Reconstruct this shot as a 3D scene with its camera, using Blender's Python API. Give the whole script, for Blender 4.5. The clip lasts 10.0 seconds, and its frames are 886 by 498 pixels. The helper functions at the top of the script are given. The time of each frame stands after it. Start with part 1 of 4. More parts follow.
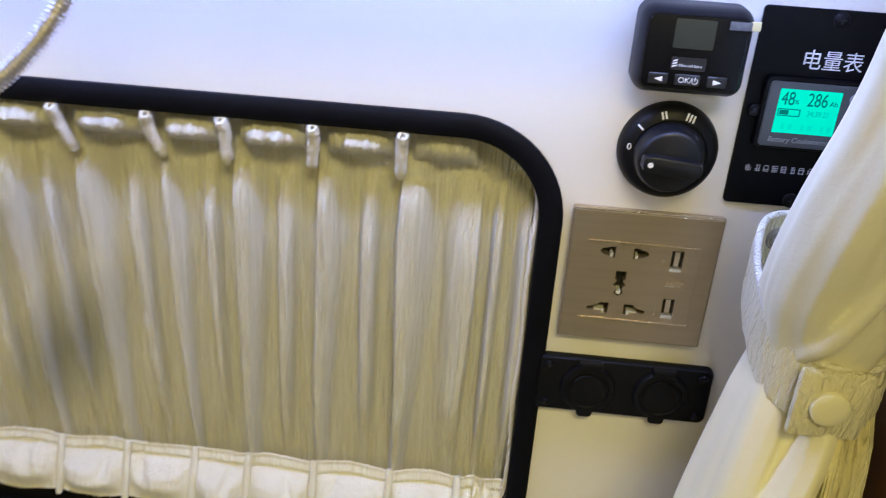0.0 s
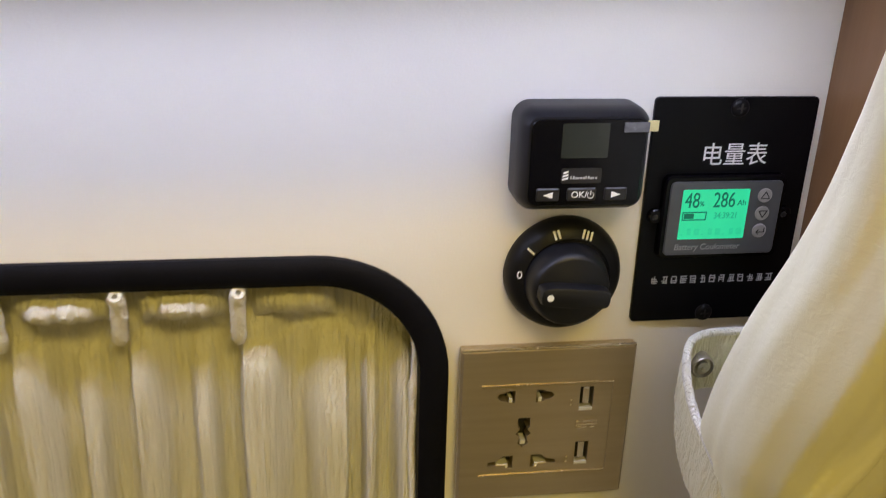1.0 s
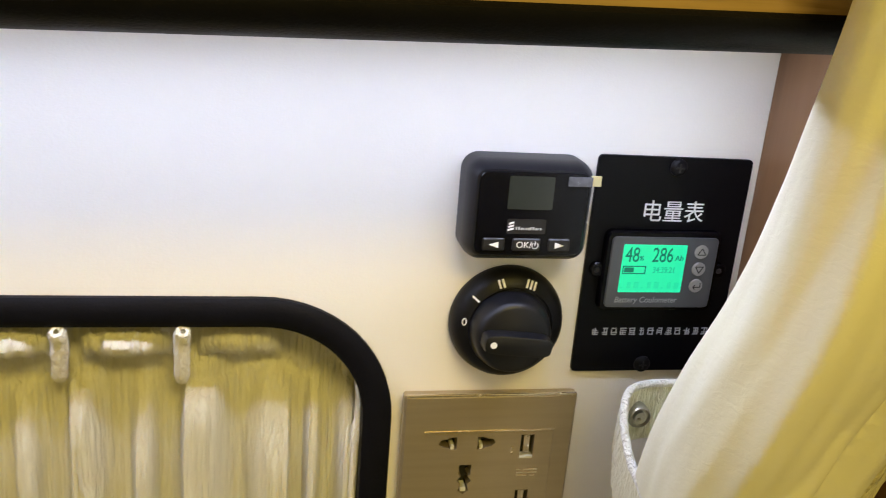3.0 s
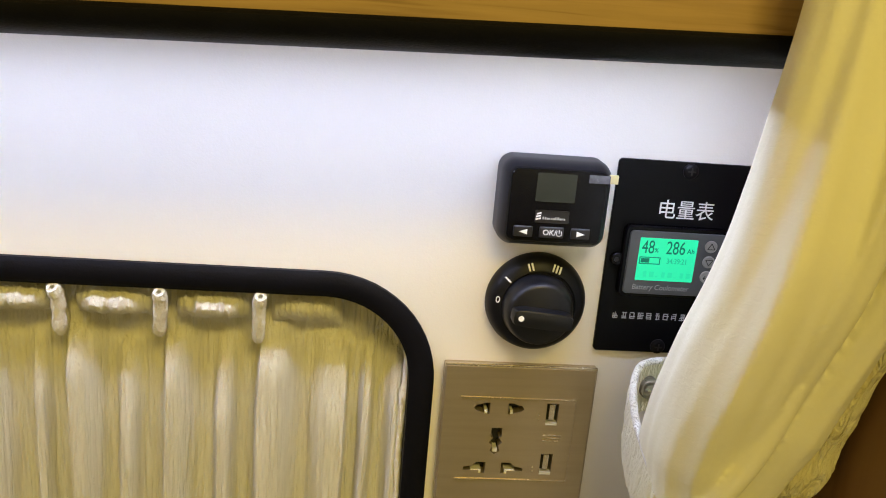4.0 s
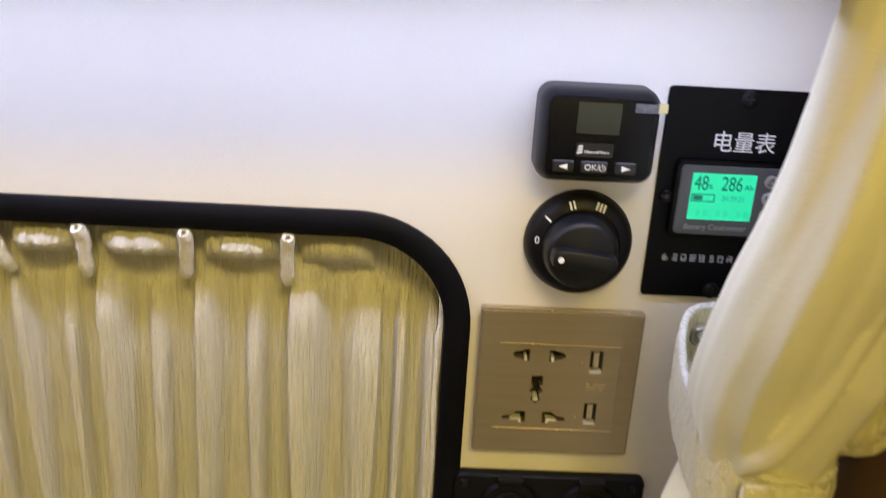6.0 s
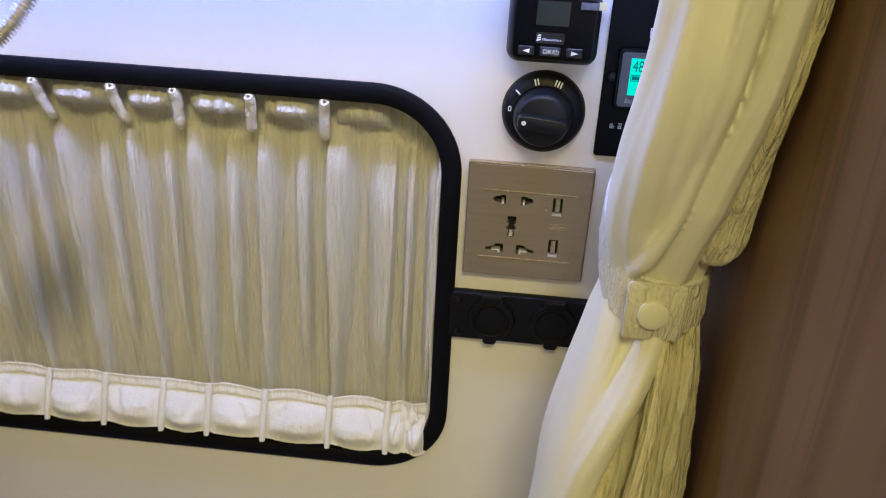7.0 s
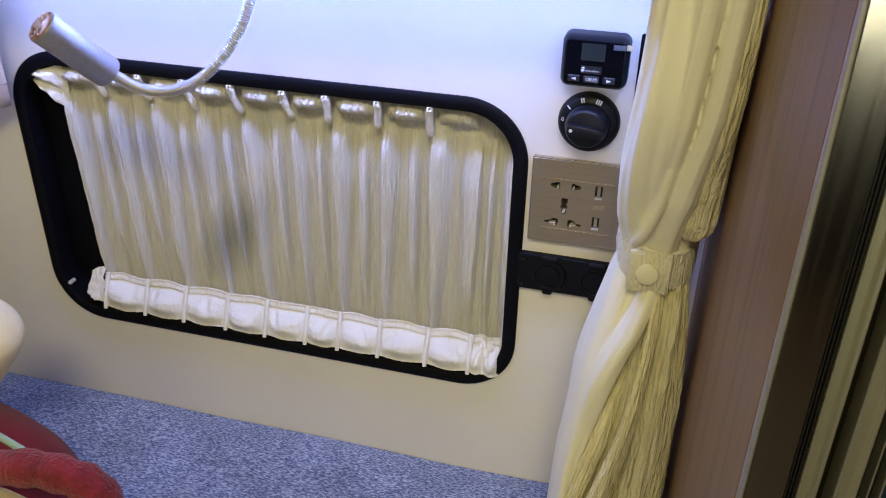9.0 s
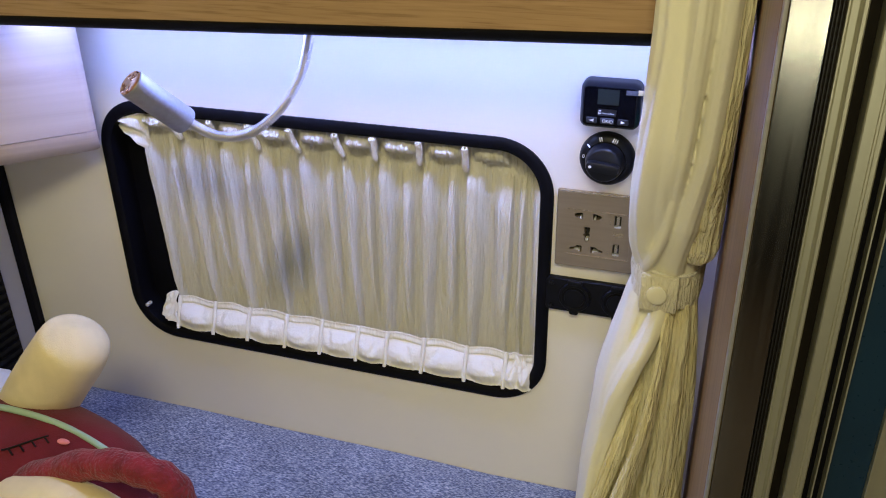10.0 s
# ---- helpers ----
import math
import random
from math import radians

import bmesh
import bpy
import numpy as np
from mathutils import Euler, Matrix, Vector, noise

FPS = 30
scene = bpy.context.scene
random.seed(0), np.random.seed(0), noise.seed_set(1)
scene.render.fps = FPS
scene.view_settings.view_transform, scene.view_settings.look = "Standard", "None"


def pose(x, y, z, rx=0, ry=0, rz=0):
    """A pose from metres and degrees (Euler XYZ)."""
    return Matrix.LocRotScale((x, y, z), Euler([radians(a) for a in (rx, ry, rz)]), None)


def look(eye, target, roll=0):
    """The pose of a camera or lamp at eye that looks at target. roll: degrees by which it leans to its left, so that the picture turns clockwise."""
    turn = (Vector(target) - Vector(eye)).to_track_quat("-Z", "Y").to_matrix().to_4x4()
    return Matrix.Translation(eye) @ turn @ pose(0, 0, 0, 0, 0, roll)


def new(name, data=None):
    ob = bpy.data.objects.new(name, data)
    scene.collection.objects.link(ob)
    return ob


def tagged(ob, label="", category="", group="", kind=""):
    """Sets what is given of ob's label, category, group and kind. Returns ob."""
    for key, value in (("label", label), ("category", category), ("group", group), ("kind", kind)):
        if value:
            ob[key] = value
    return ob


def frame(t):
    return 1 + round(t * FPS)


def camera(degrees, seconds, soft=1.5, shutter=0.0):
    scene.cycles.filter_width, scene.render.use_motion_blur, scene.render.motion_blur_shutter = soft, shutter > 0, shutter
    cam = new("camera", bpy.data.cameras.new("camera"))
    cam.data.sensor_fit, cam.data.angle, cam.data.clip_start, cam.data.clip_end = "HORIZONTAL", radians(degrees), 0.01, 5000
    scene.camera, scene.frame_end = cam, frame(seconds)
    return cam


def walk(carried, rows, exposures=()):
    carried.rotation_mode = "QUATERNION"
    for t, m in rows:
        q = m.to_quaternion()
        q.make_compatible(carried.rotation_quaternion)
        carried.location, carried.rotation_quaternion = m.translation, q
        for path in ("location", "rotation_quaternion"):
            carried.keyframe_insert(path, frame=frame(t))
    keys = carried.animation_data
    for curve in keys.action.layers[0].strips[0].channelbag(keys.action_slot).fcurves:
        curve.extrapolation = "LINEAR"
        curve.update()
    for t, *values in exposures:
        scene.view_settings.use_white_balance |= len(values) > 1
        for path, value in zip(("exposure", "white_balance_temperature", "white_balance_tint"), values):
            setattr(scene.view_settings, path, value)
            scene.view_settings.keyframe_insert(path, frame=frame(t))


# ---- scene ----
cam = camera(54.8, 10.0, soft=1.0, shutter=0.3)
PATH = [
    (0, (-0.045, -0.46, 1.089), (-0.157, 1.33, 0.203), 3.7),
    (0.5, (-0.058, -0.399, 1.085), (0.045, 1.418, 0.255), 2.4),
    (1, (-0.061, -0.354, 1.092), (0.209, 1.482, 0.346), 1.6),
    (1.5, (-0.055, -0.322, 1.082), (0.357, 1.509, 0.39), 2.1),
    (2, (-0.05, -0.315, 1.082), (0.451, 1.513, 0.446), 3.1),
    (2.5, (-0.054, -0.33, 1.087), (0.444, 1.507, 0.472), 3.8),
    (3, (-0.061, -0.362, 1.092), (0.325, 1.498, 0.467), 4.6),
    (3.2, (-0.064, -0.373, 1.09), (0.278, 1.497, 0.468), 4.9),
    (4.3, (-0.046, -0.441, 1.096), (0.105, 1.471, 0.528), 4.4),
    (4.5, (-0.043, -0.44, 1.103), (0.07, 1.473, 0.531), 3.9),
    (5, (-0.048, -0.412, 1.101), (0.035, 1.499, 0.518), 2.9),
    (5.5, (-0.054, -0.363, 1.08), (0.055, 1.54, 0.474), 3.1),
    (6, (-0.035, -0.41, 1.08), (0.026, 1.464, 0.385), 3.3),
    (6.2, (-0.019, -0.45, 1.077), (-0.005, 1.409, 0.34), 3.4),
    (7.3, (0.042, -0.582, 1.129), (-0.169, 1.174, 0.196), 2.5),
    (7.5, (0.051, -0.604, 1.147), (-0.216, 1.137, 0.198), 2.1),
    (8, (0.066, -0.635, 1.159), (-0.287, 1.077, 0.187), 1.2),
    (8.5, (0.086, -0.679, 1.179), (-0.313, 1.016, 0.195), 1.3),
    (9, (0.109, -0.73, 1.2), (-0.342, 0.963, 0.236), 1.2),
    (9.5, (0.134, -0.777, 1.224), (-0.397, 0.909, 0.288), -0.2),
    (10, (0.153, -0.801, 1.24), (-0.436, 0.882, 0.334), -1.0),
]
EXPOSURES = [
    (0.0, 0.0, 4950, 33), (0.5, -0.22, 6100, 27), (1.0, -0.32, 6500, 24), (1.5, 0.0, 6600, 21), (2.5, 0.06, 6600, 19), (3.2, 0.08, 6350, 20), (4.5, 0.05, 6300, 24), (5.6, 0.0, 6250, 26), (6.2, -0.06, 5950, 29), (7.3, -0.06, 4600, 43), (10.0, 0.0, 4500, 47),
]
walk(cam, [(t, look(eye, target, roll)) for t, eye, target, roll in PATH], EXPOSURES)

# ---- light ----
world = bpy.data.worlds.new("world")
scene.world = world
world.use_nodes = True
world.node_tree.nodes["Background"].inputs[0].default_value = (0.9, 0.85, 0.75, 1)
world.node_tree.nodes["Background"].inputs[1].default_value = 0.05


def area_light(name, m, sx, sy, watts, color):
    data = bpy.data.lights.new(name, "AREA")
    data.shape, data.size, data.size_y, data.energy, data.color = "RECTANGLE", sx, sy, watts, color
    ob = new(name, data)
    ob.matrix_world = m
    return ob


# cool LED strip under the overhead cabinet, washing the wall
area_light("led_strip_light", pose(-0.215, -0.068, 1.0757, -10, -1.7, 0), 0.71, 0.016, 1.75, (0.66, 0.76, 1.0))
# warm ceiling light of the living space
area_light("ceiling_light", pose(0.18, -1.15, 1.92, 0, 0, 0), 0.55, 0.35, 18.5, (1.0, 0.82, 0.18))
# warm strip lamp low on the rear wall, mirrored in the steel strip
area_light("strip_lamp_light", pose(0.45, -2.28, 0.775, 90, 0, 0), 0.5, 0.05, 1.7, (1.0, 0.88, 0.26))

# ---- materials ----


def mat(name, color, rough=0.5, metal=0.0, vary=0.08, vscale=12.0, bump=0.0, bscale=400.0, stretch=(1, 1, 1), detail=3.0, second=None, sheen=0.0, bdist=0.001, coat=0.0, spec=0.5):
    """Procedural surface: base colour with two scales of variation, and fine relief."""
    m = bpy.data.materials.new(name)
    m.use_nodes = True
    n, l = m.node_tree.nodes, m.node_tree.links
    b = n["Principled BSDF"]
    b.inputs["Metallic"].default_value = metal
    b.inputs["Sheen Weight"].default_value = sheen
    b.inputs["Coat Weight"].default_value = coat
    b.inputs["Specular IOR Level"].default_value = spec
    co = n.new("ShaderNodeTexCoord")
    mp = n.new("ShaderNodeMapping")
    mp.inputs["Scale"].default_value = stretch
    l.new(co.outputs["Object"], mp.inputs[0])
    big = n.new("ShaderNodeTexNoise")
    big.inputs["Scale"].default_value, big.inputs["Detail"].default_value = vscale, detail
    l.new(mp.outputs[0], big.inputs["Vector"])
    ramp = n.new("ShaderNodeValToRGB")
    other = second or tuple(c * (1 - 2.2 * vary) for c in color)
    ramp.color_ramp.elements[0].color, ramp.color_ramp.elements[1].color = (*other, 1), (*color, 1)
    ramp.color_ramp.elements[0].position, ramp.color_ramp.elements[1].position = 0.33, 0.62
    l.new(big.outputs["Fac"], ramp.inputs[0])
    l.new(ramp.outputs[0], b.inputs["Base Color"])
    fine = n.new("ShaderNodeTexNoise")
    fine.inputs["Scale"].default_value, fine.inputs["Detail"].default_value = bscale, 2.0
    l.new(mp.outputs[0], fine.inputs["Vector"])
    rr = n.new("ShaderNodeMapRange")
    rr.inputs["To Min"].default_value, rr.inputs["To Max"].default_value = max(0.02, rough - 0.07), min(1, rough + 0.07)
    l.new(fine.outputs["Fac"], rr.inputs[0])
    l.new(rr.outputs[0], b.inputs["Roughness"])
    if bump:
        bp = n.new("ShaderNodeBump")
        bp.inputs["Strength"].default_value, bp.inputs["Distance"].default_value = bump, bdist
        l.new(fine.outputs["Fac"], bp.inputs["Height"])
        l.new(bp.outputs[0], b.inputs["Normal"])
    return m


def emitter(name, color, strength):
    m = bpy.data.materials.new(name)
    m.use_nodes = True
    b = m.node_tree.nodes["Principled BSDF"]
    b.inputs["Base Color"].default_value = (*(c * 0.3 for c in color), 1)
    b.inputs["Emission Color"].default_value = (*color, 1)
    b.inputs["Emission Strength"].default_value = strength
    b.inputs["Roughness"].default_value = 0.25
    return m


def leather():
    """Cream wall vinyl with a pebbled embossing."""
    m = mat("cream_vinyl", (0.81, 0.775, 0.71), 0.66, vary=0.02, vscale=5, spec=0.25)
    n, l = m.node_tree.nodes, m.node_tree.links
    b = n["Principled BSDF"]
    co = n.new("ShaderNodeTexCoord")
    v = n.new("ShaderNodeTexVoronoi")
    v.inputs["Scale"].default_value = 780
    mp = n.new("ShaderNodeMapping")
    mp.inputs["Scale"].default_value = (0.75, 1, 1.5)
    w = n.new("ShaderNodeTexNoise")
    w.inputs["Scale"].default_value, w.inputs["Detail"].default_value = 300, 2
    ad = n.new("ShaderNodeMixRGB")
    ad.inputs[0].default_value = 0.006
    l.new(co.outputs["Object"], w.inputs["Vector"])
    l.new(co.outputs["Object"], ad.inputs[1])
    l.new(w.outputs["Color"], ad.inputs[2])
    l.new(ad.outputs[0], mp.inputs[0])
    l.new(mp.outputs[0], v.inputs["Vector"])
    bp = n.new("ShaderNodeBump")
    bp.inputs["Strength"].default_value, bp.inputs["Distance"].default_value = 0.10, 0.0005
    l.new(v.outputs["Distance"], bp.inputs["Height"])
    l.new(bp.outputs[0], b.inputs["Normal"])
    return m


def wood(name, light, dark, axis, scale=60.0, rough=0.45):
    """Wood-grain laminate, the grain running along the given axis (0 x, 1 y, 2 z, 3 level)."""
    st = [1.0, 1.0, 1.0]
    if axis == 3:
        st = [0.03, 0.03, 1.0]
    else:
        st[axis] = 0.045
    m = mat(name, light, rough, vscale=scale, stretch=tuple(st), detail=8.0, second=dark, bump=0.12, bscale=420, bdist=0.0004)
    n, l = m.node_tree.nodes, m.node_tree.links
    ramp = [x for x in n if x.type == "VALTORGB"][0]
    ramp.color_ramp.elements[0].position, ramp.color_ramp.elements[1].position = 0.34, 0.66
    mid = ramp.color_ramp.elements.new(0.46)
    mid.color = (*[0.62 * a + 0.38 * c for a, c in zip(light, dark)], 1)
    big = [x for x in n if x.type == "TEX_NOISE"][0]
    big.inputs["Distortion"].default_value = 0.6
    return m


def cloth(name, color, shade, crinkle, thin, ribs=260.0, shade_spot=None, depth=0.0032, fall=0.14, streak=30, sheer=0.0):
    """Crinkled curtain cloth: vertical creases, fine weave, some light passing through."""
    m = mat(name, color, 0.85, vscale=streak, stretch=(1, 1, 0.06), second=shade, detail=4, sheen=0.15)
    n, l = m.node_tree.nodes, m.node_tree.links
    b = n["Principled BSDF"]
    out = [x for x in n if x.type == "OUTPUT_MATERIAL"][0]
    co = n.new("ShaderNodeTexCoord")
    mp = n.new("ShaderNodeMapping")
    mp.inputs["Scale"].default_value = (1, 1, fall)
    l.new(co.outputs["Object"], mp.inputs[0])
    a = n.new("ShaderNodeTexNoise")
    a.inputs["Scale"].default_value, a.inputs["Detail"].default_value, a.inputs["Distortion"].default_value = ribs, 4, 0.8
    l.new(mp.outputs[0], a.inputs["Vector"])
    wv = n.new("ShaderNodeTexNoise")
    wv.inputs["Scale"].default_value = 1500
    l.new(co.outputs["Object"], wv.inputs["Vector"])
    ma = n.new("ShaderNodeMath")
    ma.operation = "MULTIPLY_ADD"
    ma.inputs[1].default_value = 0.12
    l.new(wv.outputs["Fac"], ma.inputs[0])
    l.new(a.outputs["Fac"], ma.inputs[2])
    bp = n.new("ShaderNodeBump")
    bp.inputs["Strength"].default_value, bp.inputs["Distance"].default_value = crinkle, depth
    l.new(ma.outputs[0], bp.inputs["Height"])
    l.new(bp.outputs[0], b.inputs["Normal"])
    ramp = [x for x in n if x.type == "VALTORGB"][0]
    col = ramp.outputs[0]
    if shade_spot:
        # soft blue-grey shade of something behind the cloth, painted into its colour
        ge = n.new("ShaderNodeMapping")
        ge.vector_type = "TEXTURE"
        ge.inputs["Location"].default_value, ge.inputs["Rotation"].default_value, ge.inputs["Scale"].default_value = shade_spot[0], (0, shade_spot[1], 0), shade_spot[2]
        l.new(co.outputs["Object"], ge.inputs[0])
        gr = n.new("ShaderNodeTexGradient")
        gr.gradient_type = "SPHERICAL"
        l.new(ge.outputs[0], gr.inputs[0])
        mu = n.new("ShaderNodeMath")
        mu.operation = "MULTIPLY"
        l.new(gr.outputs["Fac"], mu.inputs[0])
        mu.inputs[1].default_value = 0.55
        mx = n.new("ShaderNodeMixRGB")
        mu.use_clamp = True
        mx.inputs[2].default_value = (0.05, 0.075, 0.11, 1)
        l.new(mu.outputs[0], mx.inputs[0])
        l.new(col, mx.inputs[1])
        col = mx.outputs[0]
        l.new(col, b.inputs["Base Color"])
    tr = n.new("ShaderNodeBsdfTranslucent")
    l.new(col, tr.inputs[0])
    l.new(bp.outputs[0], tr.inputs["Normal"])
    mix = n.new("ShaderNodeMixShader")
    mix.inputs[0].default_value = thin
    l.new(b.outputs[0], mix.inputs[1])
    l.new(tr.outputs[0], mix.inputs[2])
    if sheer:
        # open weave between the creases lets the dark blind show
        op = n.new("ShaderNodeMapRange")
        op.inputs["From Min"].default_value, op.inputs["From Max"].default_value = 0.36, 0.64
        op.inputs["To Min"].default_value, op.inputs["To Max"].default_value = sheer * 0.7, sheer * 1.3
        l.new(a.outputs["Fac"], op.inputs[0])
        clear = n.new("ShaderNodeBsdfTransparent")
        thinner = n.new("ShaderNodeMixShader")
        l.new(op.outputs[0], thinner.inputs[0])
        l.new(mix.outputs[0], thinner.inputs[1])
        l.new(clear.outputs[0], thinner.inputs[2])
        mix = thinner
    l.new(mix.outputs[0], out.inputs[0])
    return m


def tweed():
    """Blue tweed upholstery with pale and dark flecks."""
    m = mat("blue_tweed", (0.26, 0.31, 0.47), 0.95, sheen=0.3, bump=0.6, bscale=520, bdist=0.0012)
    n, l = m.node_tree.nodes, m.node_tree.links
    b = n["Principled BSDF"]
    co = n.new("ShaderNodeTexCoord")
    mp = n.new("ShaderNodeMapping")
    mp.inputs["Scale"].default_value, mp.inputs["Rotation"].default_value = (1, 2.4, 1), (0, 0, 0.5)
    l.new(co.outputs["Object"], mp.inputs[0])
    a = n.new("ShaderNodeTexNoise")
    a.inputs["Scale"].default_value, a.inputs["Detail"].default_value = 260, 3
    l.new(mp.outputs[0], a.inputs["Vector"])
    r = n.new("ShaderNodeValToRGB")
    e = r.color_ramp.elements
    e[0].position, e[0].color, e[1].position, e[1].color = 0.34, (0.055, 0.070, 0.155, 1), 0.68, (0.50, 0.53, 0.66, 1)
    x = e.new(0.5)
    x.color = (0.19, 0.23, 0.39, 1)
    l.new(a.outputs["Fac"], r.inputs[0])
    c = n.new("ShaderNodeTexNoise")
    c.inputs["Scale"].default_value, c.inputs["Detail"].default_value = 14, 4
    l.new(co.outputs["Object"], c.inputs["Vector"])
    mr = n.new("ShaderNodeMapRange")
    mr.inputs["From Min"].default_value, mr.inputs["From Max"].default_value = 0.35, 0.65
    mr.inputs["To Min"].default_value, mr.inputs["To Max"].default_value = 0.78, 1.1
    l.new(c.outputs["Fac"], mr.inputs[0])
    mu = n.new("ShaderNodeMixRGB")
    mu.blend_type, mu.inputs[0].default_value = "MULTIPLY", 1
    l.new(r.outputs[0], mu.inputs[1])
    l.new(mr.outputs[0], mu.inputs[2])
    l.new(mu.outputs[0], b.inputs["Base Color"])
    return m


VINYL = leather()
RUBBER = mat("black_rubber", (0.0035, 0.0035, 0.007), 0.6, spec=0.12, vary=0.15, vscale=40, bump=0.15, bscale=900)
BLACK = mat("black_plastic", (0.004, 0.004, 0.006), 0.45, spec=0.2, vary=0.1, bump=0.1, bscale=1500, bdist=0.0003)
SATIN = mat("satin_dark_plastic", (0.006, 0.0065, 0.010), 0.38, spec=0.32, vary=0.08, bump=0.08, bscale=1500, bdist=0.0003)
GLOSS = mat("gloss_black", (0.003, 0.003, 0.005), 0.2, spec=0.2, vary=0.1, vscale=30)
PLATE = mat("black_powder_coat", (0.0025, 0.0025, 0.004), 0.4, spec=0.15, vary=0.1, bump=0.12, bscale=1200, bdist=0.0003)
BUTTON = mat("dark_grey_key", (0.008, 0.008, 0.011), 0.4, vary=0.05)
GREY = mat("grey_membrane", (0.085, 0.09, 0.10), 0.32, vary=0.06, vscale=60)
KEYGREY = mat("light_grey_key", (0.30, 0.29, 0.29), 0.4, vary=0.05)
WHITE = mat("white_print", (0.82, 0.82, 0.84), 0.5, vary=0.01)
GREYPRINT = mat("grey_print", (0.45, 0.46, 0.48), 0.5, vary=0.01)
FADED = mat("faded_print", (0.32, 0.32, 0.33), 0.5, vary=0.02)
PALEINK = emitter("pale_lcd_ink", (0.0, 0.76, 0.335), 0.84)
MIDINK = emitter("faint_lcd_ink", (0.0, 0.52, 0.23), 0.80)
INK = emitter("lcd_ink", (0.0, 0.16, 0.085), 0.80)
LCD_OFF = mat("unlit_lcd", (0.023, 0.028, 0.023), 0.22, vary=0.05, vscale=30)
LCD_ON = emitter("lit_green_lcd", (0.0, 0.82, 0.36), 0.85)
GOLD = mat("champagne_metal", (0.44, 0.355, 0.235), 0.36, metal=0.75, vary=0.03, vscale=300, stretch=(0.05, 1, 1), bump=0.05, bscale=900)
GOLDEDGE = mat("champagne_edge", (0.62, 0.54, 0.42), 0.25, metal=0.85, vary=0.02)
DARKHOLE = mat("socket_inside", (0.008, 0.007, 0.006), 0.6)
CONTACT = mat("socket_contact", (0.82, 0.80, 0.73), 0.3, metal=0.35, vary=0.05)
STEEL = mat("brushed_steel", (0.36, 0.345, 0.325), 0.18, metal=1.0, vary=0.04, vscale=200, stretch=(1, 1, 0.02))
ALU = mat("anodised_aluminium", (0.56, 0.55, 0.44), 0.40, metal=0.9, vary=0.04, vscale=80, stretch=(1, 1, 0.02))
ALUHEAD = mat("brushed_aluminium", (0.54, 0.53, 0.56), 0.46, metal=0.95, vary=0.04, vscale=300, stretch=(0.05, 1, 1))
CHROME = mat("bright_chain_steel", (0.86, 0.85, 0.86), 0.38, metal=1.0, vary=0.04)
STUD = mat("worn_press_stud", (0.55, 0.52, 0.45), 0.3, metal=0.9, vary=0.1, vscale=300)
BRASS = mat("brass_reflector", (0.72, 0.48, 0.16), 0.28, metal=1.0, vary=0.12, vscale=120, bump=0.6, bscale=140, bdist=0.002)
DARKFRAME = mat("dark_brown_channel", (0.008, 0.006, 0.004), 0.6, vary=0.1, spec=0.15)
TEAL = mat("dark_teal_panel", (0.006, 0.020, 0.055), 0.3, vary=0.08)
TAPE = mat("clear_tape", (0.13, 0.13, 0.14), 0.25, vary=0.2, vscale=200)
TAPE2 = mat("yellowed_tape", (0.72, 0.62, 0.30), 0.4, vary=0.1)
WOOD_BOARD = wood("oak_laminate", (0.40, 0.255, 0.10), (0.26, 0.155, 0.055), 0, 330)
WOOD_SIDE = wood("brown_ash_laminate", (0.225, 0.118, 0.052), (0.135, 0.068, 0.028), 2, 60)
WOOD_PALE = wood("pale_ash_laminate", (0.62, 0.52, 0.46), (0.46, 0.365, 0.31), 3, 50, 0.5)
DRAPE = cloth("cream_drape", (0.92, 0.885, 0.70), (0.90, 0.86, 0.62), 0.18, 0.10, 210, depth=0.0012, fall=1.7)
LINING = cloth("cream_crinkled_lining", (0.93, 0.87, 0.54), (0.85, 0.76, 0.36), 1.0, 0.08, 240, depth=0.0045, fall=0.10, streak=150)
# both window cloths carry the same painted shade spot, left of the middle
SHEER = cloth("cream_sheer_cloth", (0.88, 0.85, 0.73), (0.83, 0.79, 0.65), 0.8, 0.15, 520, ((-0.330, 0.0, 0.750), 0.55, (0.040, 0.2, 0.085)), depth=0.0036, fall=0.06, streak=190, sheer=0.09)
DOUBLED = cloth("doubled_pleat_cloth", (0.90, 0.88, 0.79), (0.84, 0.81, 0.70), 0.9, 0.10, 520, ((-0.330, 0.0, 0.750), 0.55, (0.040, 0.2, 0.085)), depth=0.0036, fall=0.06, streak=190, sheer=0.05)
HEM = cloth("cream_hem_cloth", (0.90, 0.88, 0.80), (0.85, 0.82, 0.72), 0.4, 0.08, 330)
BAND = cloth("cream_tie_cloth", (0.87, 0.83, 0.64), (0.82, 0.77, 0.54), 1.0, 0.05, 420, depth=0.0030, fall=0.30)
TUFT = cloth("rolled_pleat_cloth", (0.88, 0.86, 0.79), (0.78, 0.74, 0.63), 0.9, 0.05, 420, depth=0.0026, fall=0.6)
TWEED = tweed()
PLUSH_Y = mat("yellow_plush", (0.80, 0.68, 0.36), 0.95, vary=0.06, vscale=25, bump=0.3, bscale=700, sheen=0.15, bdist=0.002)
PLUSH_R = mat("red_plush", (0.14, 0.004, 0.008), 0.95, vary=0.15, vscale=20, bump=0.5, bscale=700, sheen=0.08, bdist=0.002)
PLUSH_B = mat("burgundy_fleece", (0.23, 0.016, 0.028), 0.95, vary=0.2, vscale=60, bump=0.9, bscale=260, sheen=0.15, bdist=0.004)
PLUSH_G = mat("mint_trim", (0.36, 0.50, 0.36), 0.9, vary=0.05)
CEIL = mat("pale_ceiling_vinyl", (0.72, 0.68, 0.58), 0.6, vary=0.03)
